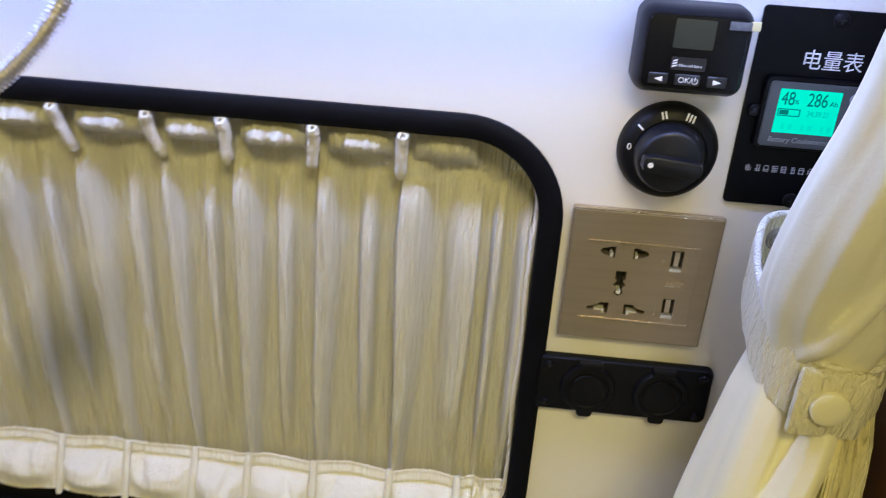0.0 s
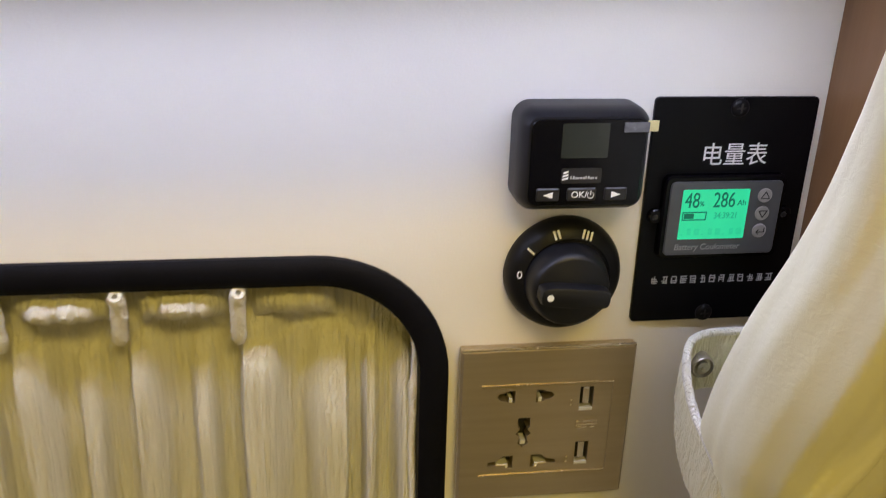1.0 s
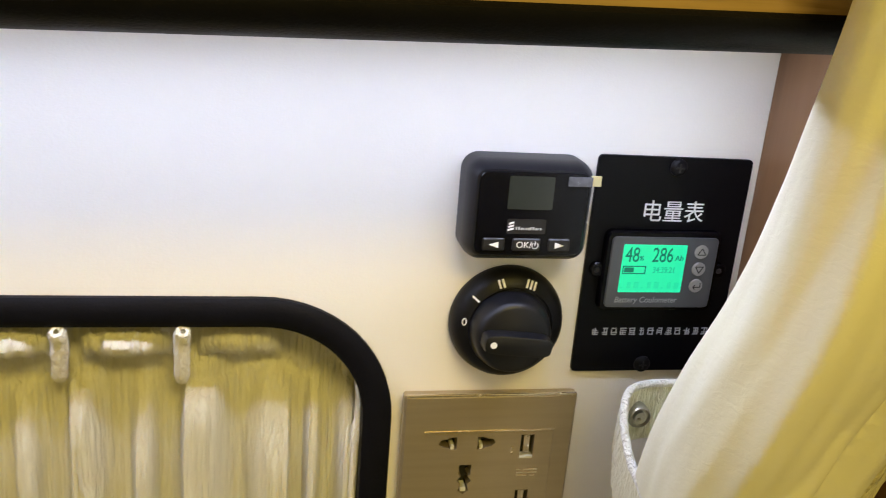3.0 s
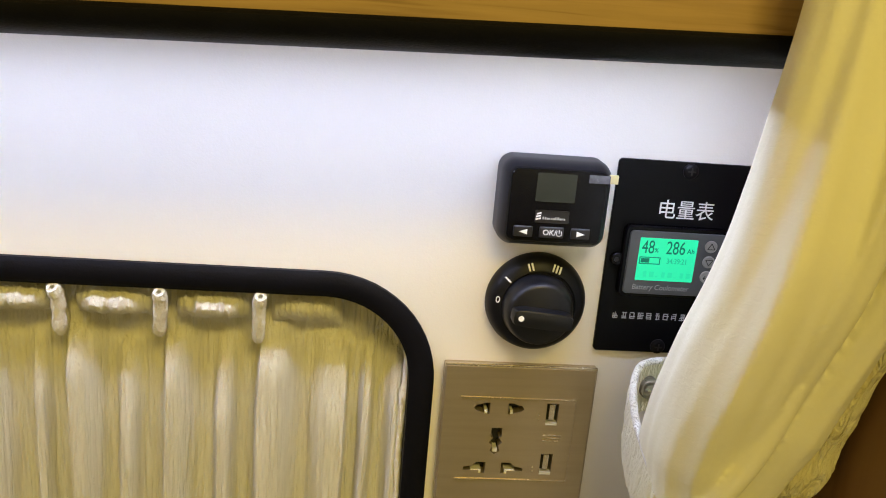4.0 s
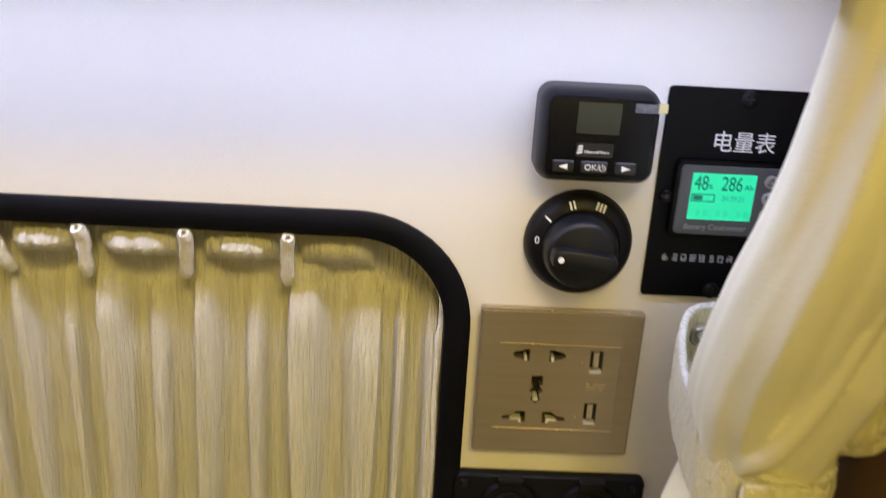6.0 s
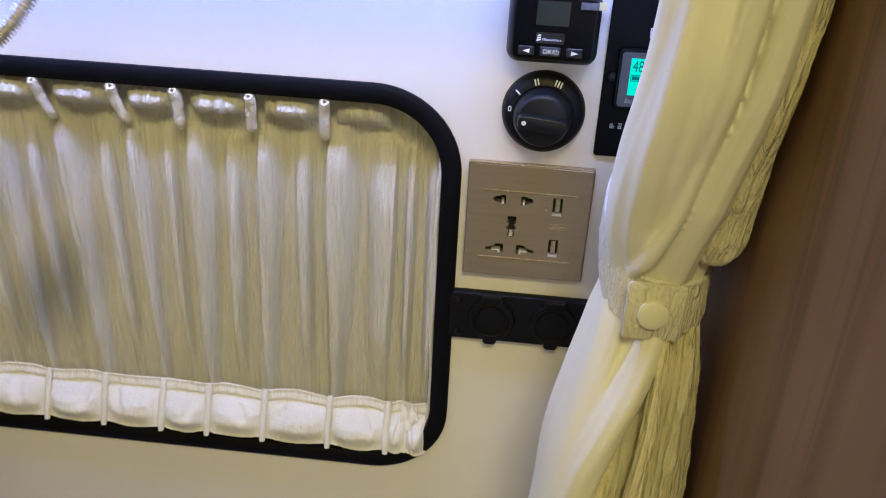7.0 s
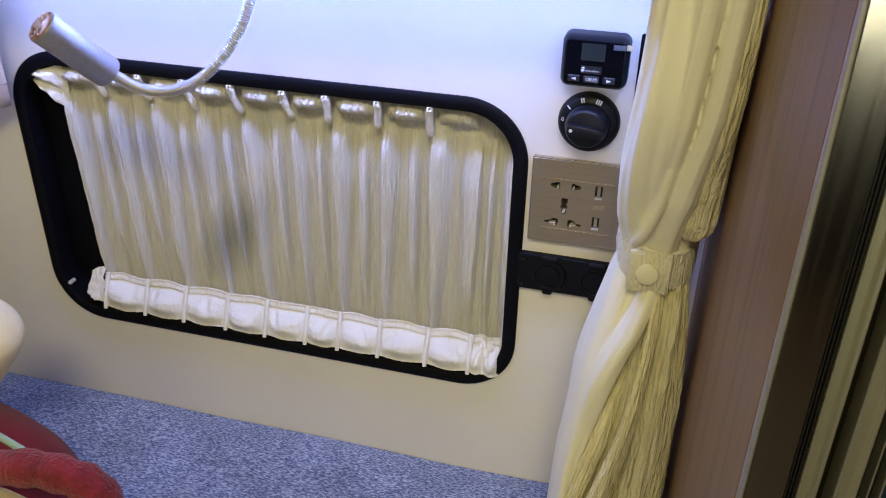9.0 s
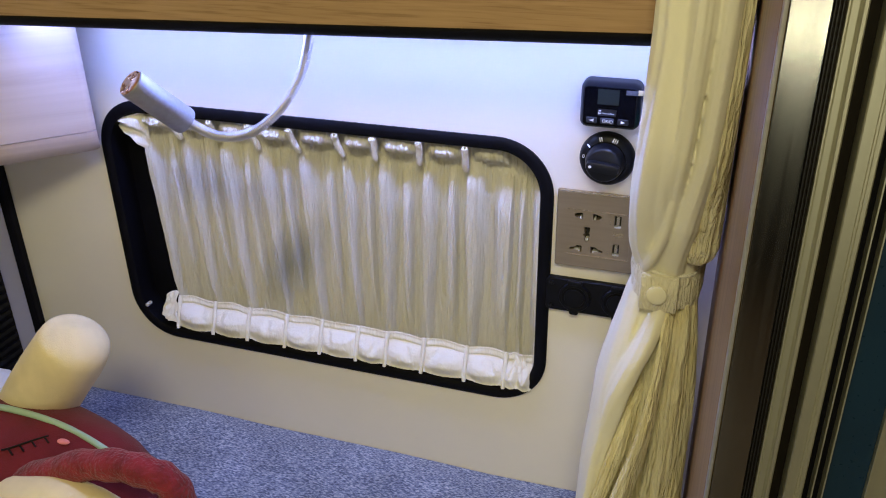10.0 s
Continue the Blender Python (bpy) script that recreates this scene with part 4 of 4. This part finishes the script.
def wall_socket():
    t = thing("wall_socket", "champagne metal wall socket with two USB ports", "socket")
    p = part("face_plate", slab(0.0, 0.0855, 0.8140, 0.8995, 0.0012, [(0.0012, 0.0), (0.0012, -0.0022), (0.0, -0.0026), (0.0, -0.0068), (0.0012, -0.0080)], 4), GOLD, t)
    z2 = 0.8735
    cutters = [
        flat([(0.0240, z2 + 0.0030), (0.0262, z2 + 0.0030), (0.0262, z2 - 0.0030), (0.0240, z2 - 0.0030), (0.0226, z2 - 0.0020), (0.0205, z2 - 0.0016), (0.0190, z2), (0.0200, z2 + 0.0017), (0.0222, z2 + 0.0022)], -0.012, 0.004),
        flat([(0.0405, z2 + 0.0030), (0.0383, z2 + 0.0030), (0.0383, z2 - 0.0030), (0.0405, z2 - 0.0030), (0.0419, z2 - 0.0020), (0.0440, z2 - 0.0016), (0.0455, z2), (0.0445, z2 + 0.0017), (0.0423, z2 + 0.0022)], -0.012, 0.004),
        flat([(0.0300, 0.8600), (0.0345, 0.8600), (0.0345, 0.8555), (0.0335, 0.8548), (0.0350, 0.8525), (0.0335, 0.8508), (0.0342, 0.8478), (0.0322, 0.8462), (0.0302, 0.8478), (0.0310, 0.8508), (0.0294, 0.8525), (0.0310, 0.8548), (0.0300, 0.8555)], -0.012, 0.004),
        flat([(0.0268, 0.8393), (0.0268, 0.8330), (0.0238, 0.8330), (0.0238, 0.8345), (0.0163, 0.8345), (0.0163, 0.8363), (0.0205, 0.8372), (0.0225, 0.8393)], -0.012, 0.004),
        flat([(0.0378, 0.8393), (0.0378, 0.8330), (0.0408, 0.8330), (0.0408, 0.8345), (0.0483, 0.8345), (0.0483, 0.8363), (0.0441, 0.8372), (0.0421, 0.8393)], -0.012, 0.004),
        box(0.0592, 0.0660, -0.012, 0.004, 0.8640, 0.8775), box(0.0592, 0.0660, -0.012, 0.004, 0.8325, 0.8460),
    ]
    for c, grow in zip(cutters, (1.25, 1.25, 1.35, 1.2, 1.2, 1.0, 1.0)):
        mid = sum((v.co for v in c.verts), Vector()) / len(c.verts)
        for v in c.verts:
            v.co.x, v.co.z = mid.x + grow * (v.co.x - mid.x), mid.z + (1 + 0.6 * (grow - 1)) * (v.co.z - mid.z)
    cut(p, cutters)
    part("inner_box", box(0.012, 0.074, -0.0012, -0.0002, 0.826, 0.884), DARKHOLE, t, "dark socket inside")
    for z in (0.8802, 0.8290):
        part("trim_line", box(0.0105, 0.0755, -0.0085, -0.0079, z - 0.00022, z + 0.00022), GOLDEDGE, t)
    part("trim_line", box(0.0753, 0.07565, -0.0085, -0.0079, 0.8290, 0.8802), GOLD, t)
    part("top_edge", box(0.0004, 0.0851, -0.0081, -0.0064, 0.8985, 0.9002, 0.0005), GOLDEDGE, t, "bright bevelled top edge")
    for z in (0.8640, 0.8325):
        u = part("usb_port", box(0.0596, 0.0656, -0.0038, -0.0014, z + 0.0004, z + 0.0131), DARKHOLE, t, "USB port")
        part("usb_tongue", box(0.0611, 0.0642, -0.0068, -0.0038, z + 0.0030, z + 0.0124), GOLDEDGE, u, "pale metal tongue")
        part("usb_shell", box(0.0593, 0.0659, -0.0080, -0.0040, z + 0.0002, z + 0.0016), CONTACT, u)
    for x, z, w in ((0.0225, 0.8338, 0.0060), (0.0420, 0.8338, 0.0060), (0.0322, 0.8475, 0.0026), (0.0250, 0.8715, 0.0016), (0.0394, 0.8715, 0.0016)):
        part("contact", box(x - w / 2, x + w / 2, -0.0076, -0.0014, z - 0.0013, z + 0.0010), CONTACT, t, "bright contact")
    bm = bmesh.new()
    for x0, x1, z in ((0.0585, 0.0605, 0.8580), (0.0620, 0.0690, 0.8580), (0.0585, 0.0690, 0.8562), (0.0585, 0.0640, 0.8545), (0.0655, 0.0680, 0.8545)):
        box(x0, x1, -0.0083, -0.0079, z - 0.00035, z + 0.00035, 0, bm)
    for z in (0.8705, 0.8375):
        box(0.0545, 0.0555, -0.0083, -0.0079, z - 0.0005, z + 0.0005, 0, bm)
        box(0.0545, 0.0555, -0.0083, -0.0079, z - 0.0030, z - 0.0022, 0, bm)
    part("rating_print", bm, GOLDEDGE, t, "pale unreadable print")


wall_socket()


def twin_socket():
    t = thing("twin_socket_panel", "black twin 12 volt socket panel with closed caps", "socket")
    part("panel", slab(-0.0085, 0.1000, 0.7565, 0.7970, 0.0050, [(0, 0.0), (0, -0.0040), (0.0012, -0.0058), (0.0020, -0.0060)], 6), BLACK, t, smooth=True)
    for x in (0.0235, 0.0690):
        c = part("cap", disc(x, 0.7765, [(0.0172, -0.0055), (0.0172, -0.0078), (0.0162, -0.0092), (0.0135, -0.0095), (0.0128, -0.0086), (0.0110, -0.0086), (0.0104, -0.0098), (0.0060, -0.0104)], 48), BLACK, t, "round black socket cap", smooth=True)
        part("pull_tab", slab(x - 0.0050, x + 0.0050, 0.7553, 0.7615, 0.0028, [(0, -0.0060), (0, -0.0082), (0.0006, -0.0090)], 6), BLACK, c)
        part("hinge", box(x - 0.0075, x + 0.0075, -0.0105, -0.0055, 0.7915, 0.7968, 0.0012), BLACK, c)
    for x in (-0.0020, 0.0935):
        for z in (0.7625, 0.7908):
            cross_screw(x, z, -0.0058, t, 0.0030)


twin_socket()


def gooseneck_lamp():
    t = thing("gooseneck_lamp", "aluminium reading lamp on a bright flexible gooseneck", "lamp")
    path = bezier([(-0.228, -0.080, 1.083), (-0.228, -0.081, 1.058), (-0.237, -0.087, 1.022), (-0.255, -0.102, 0.990), (-0.281, -0.118, 0.969), (-0.312, -0.127, 0.966), (-0.344, -0.1285, 0.978)], 900)
    radii = [0.0040 + 0.0012 * math.sin(i * math.pi / 4) for i in range(901)]
    part("gooseneck", tube(path, radii, 12), CHROME, t, "spiral steel gooseneck", smooth=True)
    part("mount", loft(bmesh.new(), [[(-0.228 + r * math.cos(a), -0.080 + r * math.sin(a), z) for a in (2 * math.pi * k / 24 for k in range(24))] for r, z in ((0.013, 1.0845), (0.013, 1.079), (0.008, 1.075))]), ALUHEAD, t)
    a, b = Vector((-0.3445, -0.1280, 0.9770)), Vector((-0.3690, -0.1690, 1.0255))
    d = (b - a).normalized()
    h = part("lamp_head", tube([a, a + d * 0.0015, a + d * 0.004, b - d * 0.001, b, b - d * 0.003], [0.0085, 0.0130, 0.0138, 0.0138, 0.0133, 0.0124], 40, caps=False), ALUHEAD, t, "brushed aluminium cylinder head", smooth=True)
    part("lens_ring", tube([b - d * 0.003, b + d * 0.0004, b + d * 0.0008, b - d * 0.003], [0.0126, 0.0128, 0.0108, 0.0100], 36, caps=False), BRASS, h, "brass lens ring", smooth=True)
    part("lens", tube([b - d * 0.005, b - d * 0.0018, b - d * 0.0008], [0.0108, 0.0104, 0.0060], 30), BRASS, h, "faceted amber lens", smooth=True)


gooseneck_lamp()

# ---- tied-back curtain ----


def along(rows, z):
    """Values between the rows of a table that runs downwards, smoothly."""
    zs = [r[0] for r in rows]
    if z >= zs[0]:
        return rows[0][1:]
    for i in range(len(rows) - 1):
        if z >= zs[i + 1]:
            f = (zs[i] - z) / (zs[i] - zs[i + 1])
            q = [rows[max(i - 1, 0)], rows[i], rows[i + 1], rows[min(i + 2, len(rows) - 1)]]
            return [0.5 * (2 * b + (c - a) * f + (2 * a - 5 * b + 4 * c - d) * f * f + (3 * b - a - 3 * c + d) * f ** 3) for a, b, c, d in zip(*(r[1:] for r in q))]
    return rows[-1][1:]


# each fold of cloth: height, centre x and y, half widths, turn in degrees
UPPER = [
    [(1.42, 0.114, -0.152, 0.019, 0.018, 0), (1.10, 0.113, -0.151, 0.019, 0.018, 0), (1.04, 0.1115, -0.143, 0.020, 0.024, -5), (1.00, 0.1105, -0.133, 0.021, 0.029, -8), (0.95, 0.1085, -0.112, 0.022, 0.034, -10), (0.905, 0.1078, -0.095, 0.022, 0.032, -8), (0.875, 0.109, -0.086, 0.019, 0.028, 0), (0.855, 0.110, -0.085, 0.017, 0.025, 0)],
    [(1.42, 0.1290, -0.166, 0.0100, 0.017, 10), (1.10, 0.1280, -0.164, 0.0100, 0.016, 5), (1.00, 0.1235, -0.148, 0.0100, 0.017, 0), (0.93, 0.1165, -0.123, 0.0095, 0.016, 0), (0.89, 0.1120, -0.110, 0.009, 0.013, 0), (0.855, 0.112, -0.100, 0.009, 0.010, 0)],
    [(1.42, 0.1465, -0.160, 0.0095, 0.019, 10), (1.10, 0.1455, -0.158, 0.0095, 0.018, 8), (1.00, 0.1415, -0.145, 0.0100, 0.018, 6), (0.93, 0.1330, -0.126, 0.0110, 0.017, 0), (0.89, 0.1260, -0.113, 0.0110, 0.013, 0), (0.855, 0.125, -0.102, 0.012, 0.010, 0)],
    [(0.945, 0.140, -0.104, 0.006, 0.012, 0), (0.91, 0.139, -0.102, 0.009, 0.014, 0), (0.885, 0.137, -0.098, 0.0105, 0.016, 0), (0.855, 0.134, -0.090, 0.011, 0.018, 0)],
]
UPPER_CRINKLED = [
    [(1.42, 0.152, -0.148, 0.012, 0.022, 6), (1.10, 0.151, -0.147, 0.012, 0.022, 6), (1.00, 0.149, -0.128, 0.013, 0.030, 4), (0.935, 0.1465, -0.110, 0.0155, 0.028, 0), (0.908, 0.1455, -0.105, 0.0160, 0.025, 0), (0.898, 0.1440, -0.103, 0.0150, 0.023, 0), (0.892, 0.1425, -0.102, 0.0115, 0.019, 0), (0.889, 0.1410, -0.101, 0.006, 0.012, 0)],
    [(1.06, 0.149, -0.088, 0.009, 0.024, -20), (1.00, 0.148, -0.082, 0.011, 0.028, -24), (0.92, 0.138, -0.066, 0.013, 0.026, -24), (0.855, 0.126, -0.060, 0.016, 0.024, -10)],
]
LOWER = [
    [(0.872, 0.104, -0.088, 0.012, 0.020, 5), (0.84, 0.098, -0.092, 0.014, 0.023, 8), (0.79, 0.0865, -0.101, 0.0135, 0.026, 12), (0.755, 0.081, -0.107, 0.0145, 0.027, 14), (0.71, 0.0775, -0.111, 0.0140, 0.027, 12), (0.66, 0.0715, -0.111, 0.0130, 0.027, 8), (0.60, 0.0675, -0.108, 0.0120, 0.028, 5), (0.511, 0.064, -0.106, 0.0120, 0.028, 5)],
    [(0.870, 0.1225, -0.110, 0.007, 0.008, 0), (0.840, 0.1185, -0.117, 0.0080, 0.011, 20), (0.81, 0.109, -0.125, 0.0088, 0.013, 30), (0.785, 0.0985, -0.129, 0.0094, 0.014, 34), (0.755, 0.0895, -0.130, 0.0100, 0.014, 28), (0.72, 0.0835, -0.127, 0.0100, 0.013, 18), (0.68, 0.0775, -0.121, 0.0095, 0.012, 8), (0.60, 0.0705, -0.115, 0.009, 0.012, 5), (0.511, 0.067, -0.112, 0.009, 0.012, 5)],
    [(0.872, 0.112, -0.082, 0.014, 0.016, 0), (0.79, 0.099, -0.080, 0.016, 0.018, 0), (0.70, 0.088, -0.088, 0.017, 0.022, 0), (0.511, 0.082, -0.082, 0.020, 0.022, 0)],
]
LOWER_CRINKLED = [
    [(0.872, 0.136, -0.088, 0.010, 0.022, 0), (0.82, 0.139, -0.096, 0.013, 0.025, 0), (0.74, 0.140, -0.100, 0.0155, 0.028, 0), (0.64, 0.138, -0.102, 0.0175, 0.029, 0), (0.511, 0.132, -0.102, 0.022, 0.031, 0)],
    [(0.872, 0.124, -0.110, 0.0038, 0.007, 0), (0.825, 0.1255, -0.123, 0.0044, 0.0085, -4), (0.755, 0.1215, -0.138, 0.0048, 0.010, -12), (0.70, 0.1145, -0.142, 0.0052, 0.012, -18), (0.62, 0.0975, -0.143, 0.0060, 0.013, -22), (0.511, 0.080, -0.143, 0.0065, 0.014, -22)],
    [(0.765, 0.109, -0.108, 0.004, 0.007, 0), (0.735, 0.1025, -0.120, 0.0055, 0.010, -12), (0.69, 0.0950, -0.130, 0.0058, 0.012, -20), (0.65, 0.0860, -0.133, 0.0058, 0.012, -22), (0.61, 0.0775, -0.132, 0.0060, 0.012, -22), (0.511, 0.066, -0.130, 0.0065, 0.012, -22)],
    [(0.872, 0.120, -0.094, 0.010, 0.012, 0), (0.80, 0.1165, -0.100, 0.012, 0.014, 0), (0.74, 0.113, -0.103, 0.013, 0.014, 0), (0.68, 0.106, -0.106, 0.016, 0.015, 0), (0.60, 0.096, -0.107, 0.021, 0.016, 0), (0.511, 0.085, -0.108, 0.025, 0.017, 0)],
    [(0.838, 0.122, -0.060, 0.018, 0.018, 0), (0.78, 0.122, -0.055, 0.028, 0.022, 0), (0.511, 0.118, -0.052, 0.034, 0.024, 0)],
]


def fold(bm, rows, seed, rough):
    n, levels = (300, 190) if rough > 0.01 else (96, 120)
    z1, z0 = rows[0][0], rows[-1][0]
    rings = []
    for j in range(levels + 1):
        z = z1 + (z0 - z1) * j / levels
        cx, cy, rx, ry, turn = along(rows, z)
        ct, st = math.cos(radians(turn)), math.sin(radians(turn))
        ring = []
        for i in range(n):
            a = 2 * math.pi * i / n
            c, q = math.cos(a), math.sin(a)
            w = 1 + 0.16 * noise.noise(Vector((c * 1.2 + seed, q * 1.2, z * 7))) + 0.13 * noise.noise(Vector((c * 3.4 + seed, q * 3.4, z * 4.5)))
            w += 0.08 * (0.5 - abs(noise.noise(Vector((c * 2.2 + seed, q * 2.2, z * 6 + seed)))))
            px, py = rx * w * c, ry * w * q
            if rough > 0.01:
                d = 0.0024 * (0.35 - abs(noise.noise(Vector((px * 210, py * 210, z * 24 + seed))))) + 0.0014 * (0.3 - abs(noise.noise(Vector((px * 480 + seed, py * 480, z * 55)))))
                d += 0.0030 * noise.noise(Vector((px * 62 + seed, py * 62, z * 5.5)))
                px, py = px + d * c, py + d * q
            ring.append((min(cx + px * ct - py * st, 0.1618), min(cy + px * st + py * ct, -0.008), z))
        rings.append(ring)
    loft(bm, rings, True, True)


def blend(ob):
    """Joins the overlapping folds of one cloth into a single soft surface."""
    mod = ob.modifiers.new("join", "REMESH")
    mod.mode, mod.voxel_size, mod.use_smooth_shade = "VOXEL", 0.0012, True
    mod = ob.modifiers.new("soften", "SMOOTH")
    mod.factor, mod.iterations = 0.5, 9
    bpy.context.view_layer.update()
    me = bpy.data.meshes.new_from_object(ob.evaluated_get(bpy.context.evaluated_depsgraph_get()))
    ob.modifiers.clear()
    ob.data = me


def tied_curtain():
    t = thing("tied_curtain", "cream-yellow curtain gathered with a buttoned tie band", "curtain")
    for name, rows, material, rough, label in (("upper_cloth", UPPER, DRAPE, 0.004, ""), ("upper_lining_fold", UPPER_CRINKLED, LINING, 0.035, "crinkled lining fold"),
                                               ("lower_cloth", LOWER, DRAPE, 0.004, ""), ("lower_lining_fold", LOWER_CRINKLED, LINING, 0.035, "crinkled lining fold")):
        joined = bmesh.new()
        for k, r in enumerate(rows):
            bm = joined if material is DRAPE else bmesh.new()
            fold(bm, r, 3.1 * k + len(name), rough)
            if material is LINING:
                part(name, bm, material, t, label, smooth=True)
        if material is DRAPE:
            if name == "upper_cloth":
                tube(bezier([(0.103, -0.104, 0.868), (0.103, -0.117, 0.884), (0.108, -0.126, 0.896), (0.116, -0.136, 0.925), (0.121, -0.146, 0.960)], 20), [0.0035 + 0.0015 * math.sin(math.pi * q / 20) for q in range(21)], 20, joined)
            blend(part(name, joined, material, t, label, smooth=True))
        else:
            joined.free()
    # tie band: closed ring, wider at the front, climbing to the wall behind
    bm = bmesh.new()
    n = 420
    prof = ((-1.0, 0.0), (-0.94, 0.0016), (-0.5, 0.0022), (0.5, 0.0022), (0.94, 0.0016), (1.0, 0.0), (0.9, -0.0012), (-0.9, -0.0012))
    rings = []
    for i in range(n):
        a = 2 * math.pi * i / n
        c, s = math.cos(a), math.sin(a)
        x, y = 0.1195 + 0.0305 * math.copysign(abs(c) ** 0.75, c), -0.0740 + 0.0455 * math.copysign(abs(s) ** 0.75, s)
        left = max(0.0, -c)
        back = smoothstep(-0.6, 0.9, s)
        zc = 0.861 + 0.040 * back + 0.008 * left * (1 - back)
        half = 0.0165 - 0.002 * back
        y = min(y, -0.016)
        ring = []
        for w, o in prof:
            ripple = (0.0024 * noise.noise(Vector((i * 0.23, w * 0.9, 0))) + 0.0010 * noise.noise(Vector((i * 0.6, w * 2, 4)))) * (1 - 0.85 * abs(w))
            ring.append((x + c * (o + ripple), y + s * (o + ripple), zc + w * half))
        rings.append(ring)
    rings.append(rings[0])
    loft(bm, rings, False, False)
    bmesh.ops.remove_doubles(bm, verts=bm.verts, dist=1e-6)
    part("tie_band", bm, BAND, t, "gathered cream tie band", smooth=True)
    edge = [Vector(r[5]) for r in rings]
    part("band_piping", tube(edge[::3] + [edge[0]], 0.0019, 10), TUFT, t, "plain rolled upper edge", smooth=True)
    part("band_end", box(0.0995, 0.1330, -0.1262, -0.1205, 0.8435, 0.8795, 0.0022), BAND, t, "flat overlapping band end", smooth=True)
    bm = disc(0.1150, 0.8615, [(0.0085, -0.1255), (0.0090, -0.1275), (0.0086, -0.1292), (0.0068, -0.1300), (0.0030, -0.1303)], 36)
    part("snap_button", bm, DRAPE, t, "cloth-covered snap button", smooth=True)
    bm = disc(0.1050, 0.9025, [(0.0056, -0.0310), (0.0056, -0.0365), (0.0048, -0.0378), (0.0042, -0.0362), (0.0032, -0.0362), (0.0028, -0.0380), (0.0016, -0.0384)], 28)
    part("eyelet", bm, STUD, t, "metal press stud inside the band", smooth=True)


tied_curtain()

# ---- plush toy ----


def blob(bm, centre, radii, turn, mi, seg=40):
    own = bmesh.new()
    bmesh.ops.create_uvsphere(own, u_segments=seg, v_segments=seg // 2, radius=1)
    m = Matrix.Translation(centre) @ Euler([radians(a) for a in turn]).to_matrix().to_4x4() @ Matrix.Diagonal((*radii, 1))
    for v in own.verts:
        v.co = v.co * (1 + 0.03 * noise.noise(v.co * 2.5 + Vector(centre) * 9))
    bmesh.ops.transform(own, matrix=m, verts=own.verts)
    for f in own.faces:
        f.material_index = mi
    me = bpy.data.meshes.new("tmp")
    own.to_mesh(me)
    own.free()
    bm.from_mesh(me)
    bpy.data.meshes.remove(me)


def strand(bm, path, radii, mi, n=16):
    first = len(bm.faces)
    tube(path, radii, n, bm)
    bm.faces.ensure_lookup_table()
    for f in bm.faces[first:]:
        f.material_index = mi


def plush_toy():
    bm = bmesh.new()
    strand(bm, bezier([(-0.585, -0.2, 0.59), (-0.560, -0.2, 0.635), (-0.524, -0.2, 0.683), (-0.497, -0.2, 0.716), (-0.483, -0.2, 0.734), (-0.473, -0.2, 0.748), (-0.467, -0.2, 0.758)], 30), [0.043 - 0.0002 * k for k in range(20)] + [0.0385, 0.0382, 0.0375, 0.0365, 0.0345, 0.0315, 0.0275, 0.0225, 0.0165, 0.0095, 0.002], 0, 32)
    blob(bm, (-0.53, -0.254, 0.566), (0.165, 0.093, 0.108), (0, 0, 0), 1)
    blob(bm, (-0.415, -0.330, 0.580), (0.115, 0.060, 0.085), (0, 4, -6), 0)
    strand(bm, bezier([(-0.62, -0.31, 0.565), (-0.525, -0.305, 0.612), (-0.41, -0.295, 0.668), (-0.335, -0.290, 0.676), (-0.305, -0.285, 0.645), (-0.305, -0.285, 0.53)], 40), [0.016 + 0.0012 * math.sin(k * 1.7) for k in range(41)], 2, 16)
    strand(bm, bezier([(-0.640, -0.246, 0.648), (-0.595, -0.249, 0.666), (-0.550, -0.250, 0.6745), (-0.491, -0.250, 0.6725), (-0.449, -0.249, 0.661), (-0.4095, -0.248, 0.641)], 30), 0.0036, 3, 10)
    # stitched dark line with short strokes, and a pink patch, on the red plush
    def on_red(u, v):
        return Vector((-0.53 + 0.165 * u, -0.254 + 0.093 * v, 0.566 + 0.1095 * math.sqrt(max(0.02, 1 - u * u - v * v))))

    def curve(q):
        return 0.12 + 0.22 * q, -0.45 + 0.31 * q ** 1.3

    seam = [on_red(*curve(q / 12)) for q in range(13)]
    strand(bm, seam, 0.0011, 4, 8)
    for q in (2, 5, 8, 11):
        u, v = curve(q / 12)
        strand(bm, [seam[q], on_red(u + 0.05, v - 0.04)], 0.0010, 4, 8)
    blob(bm, on_red(0.435, -0.13), (0.009, 0.004, 0.002), (0, 0, 0), 5, 16)
    tagged(part("plush_toy", bm, [PLUSH_Y, PLUSH_R, PLUSH_B, PLUSH_G, BLACK, PINK], smooth=True), "yellow plush toy in a red hood lying on the bed", "plush toy")


plush_toy()
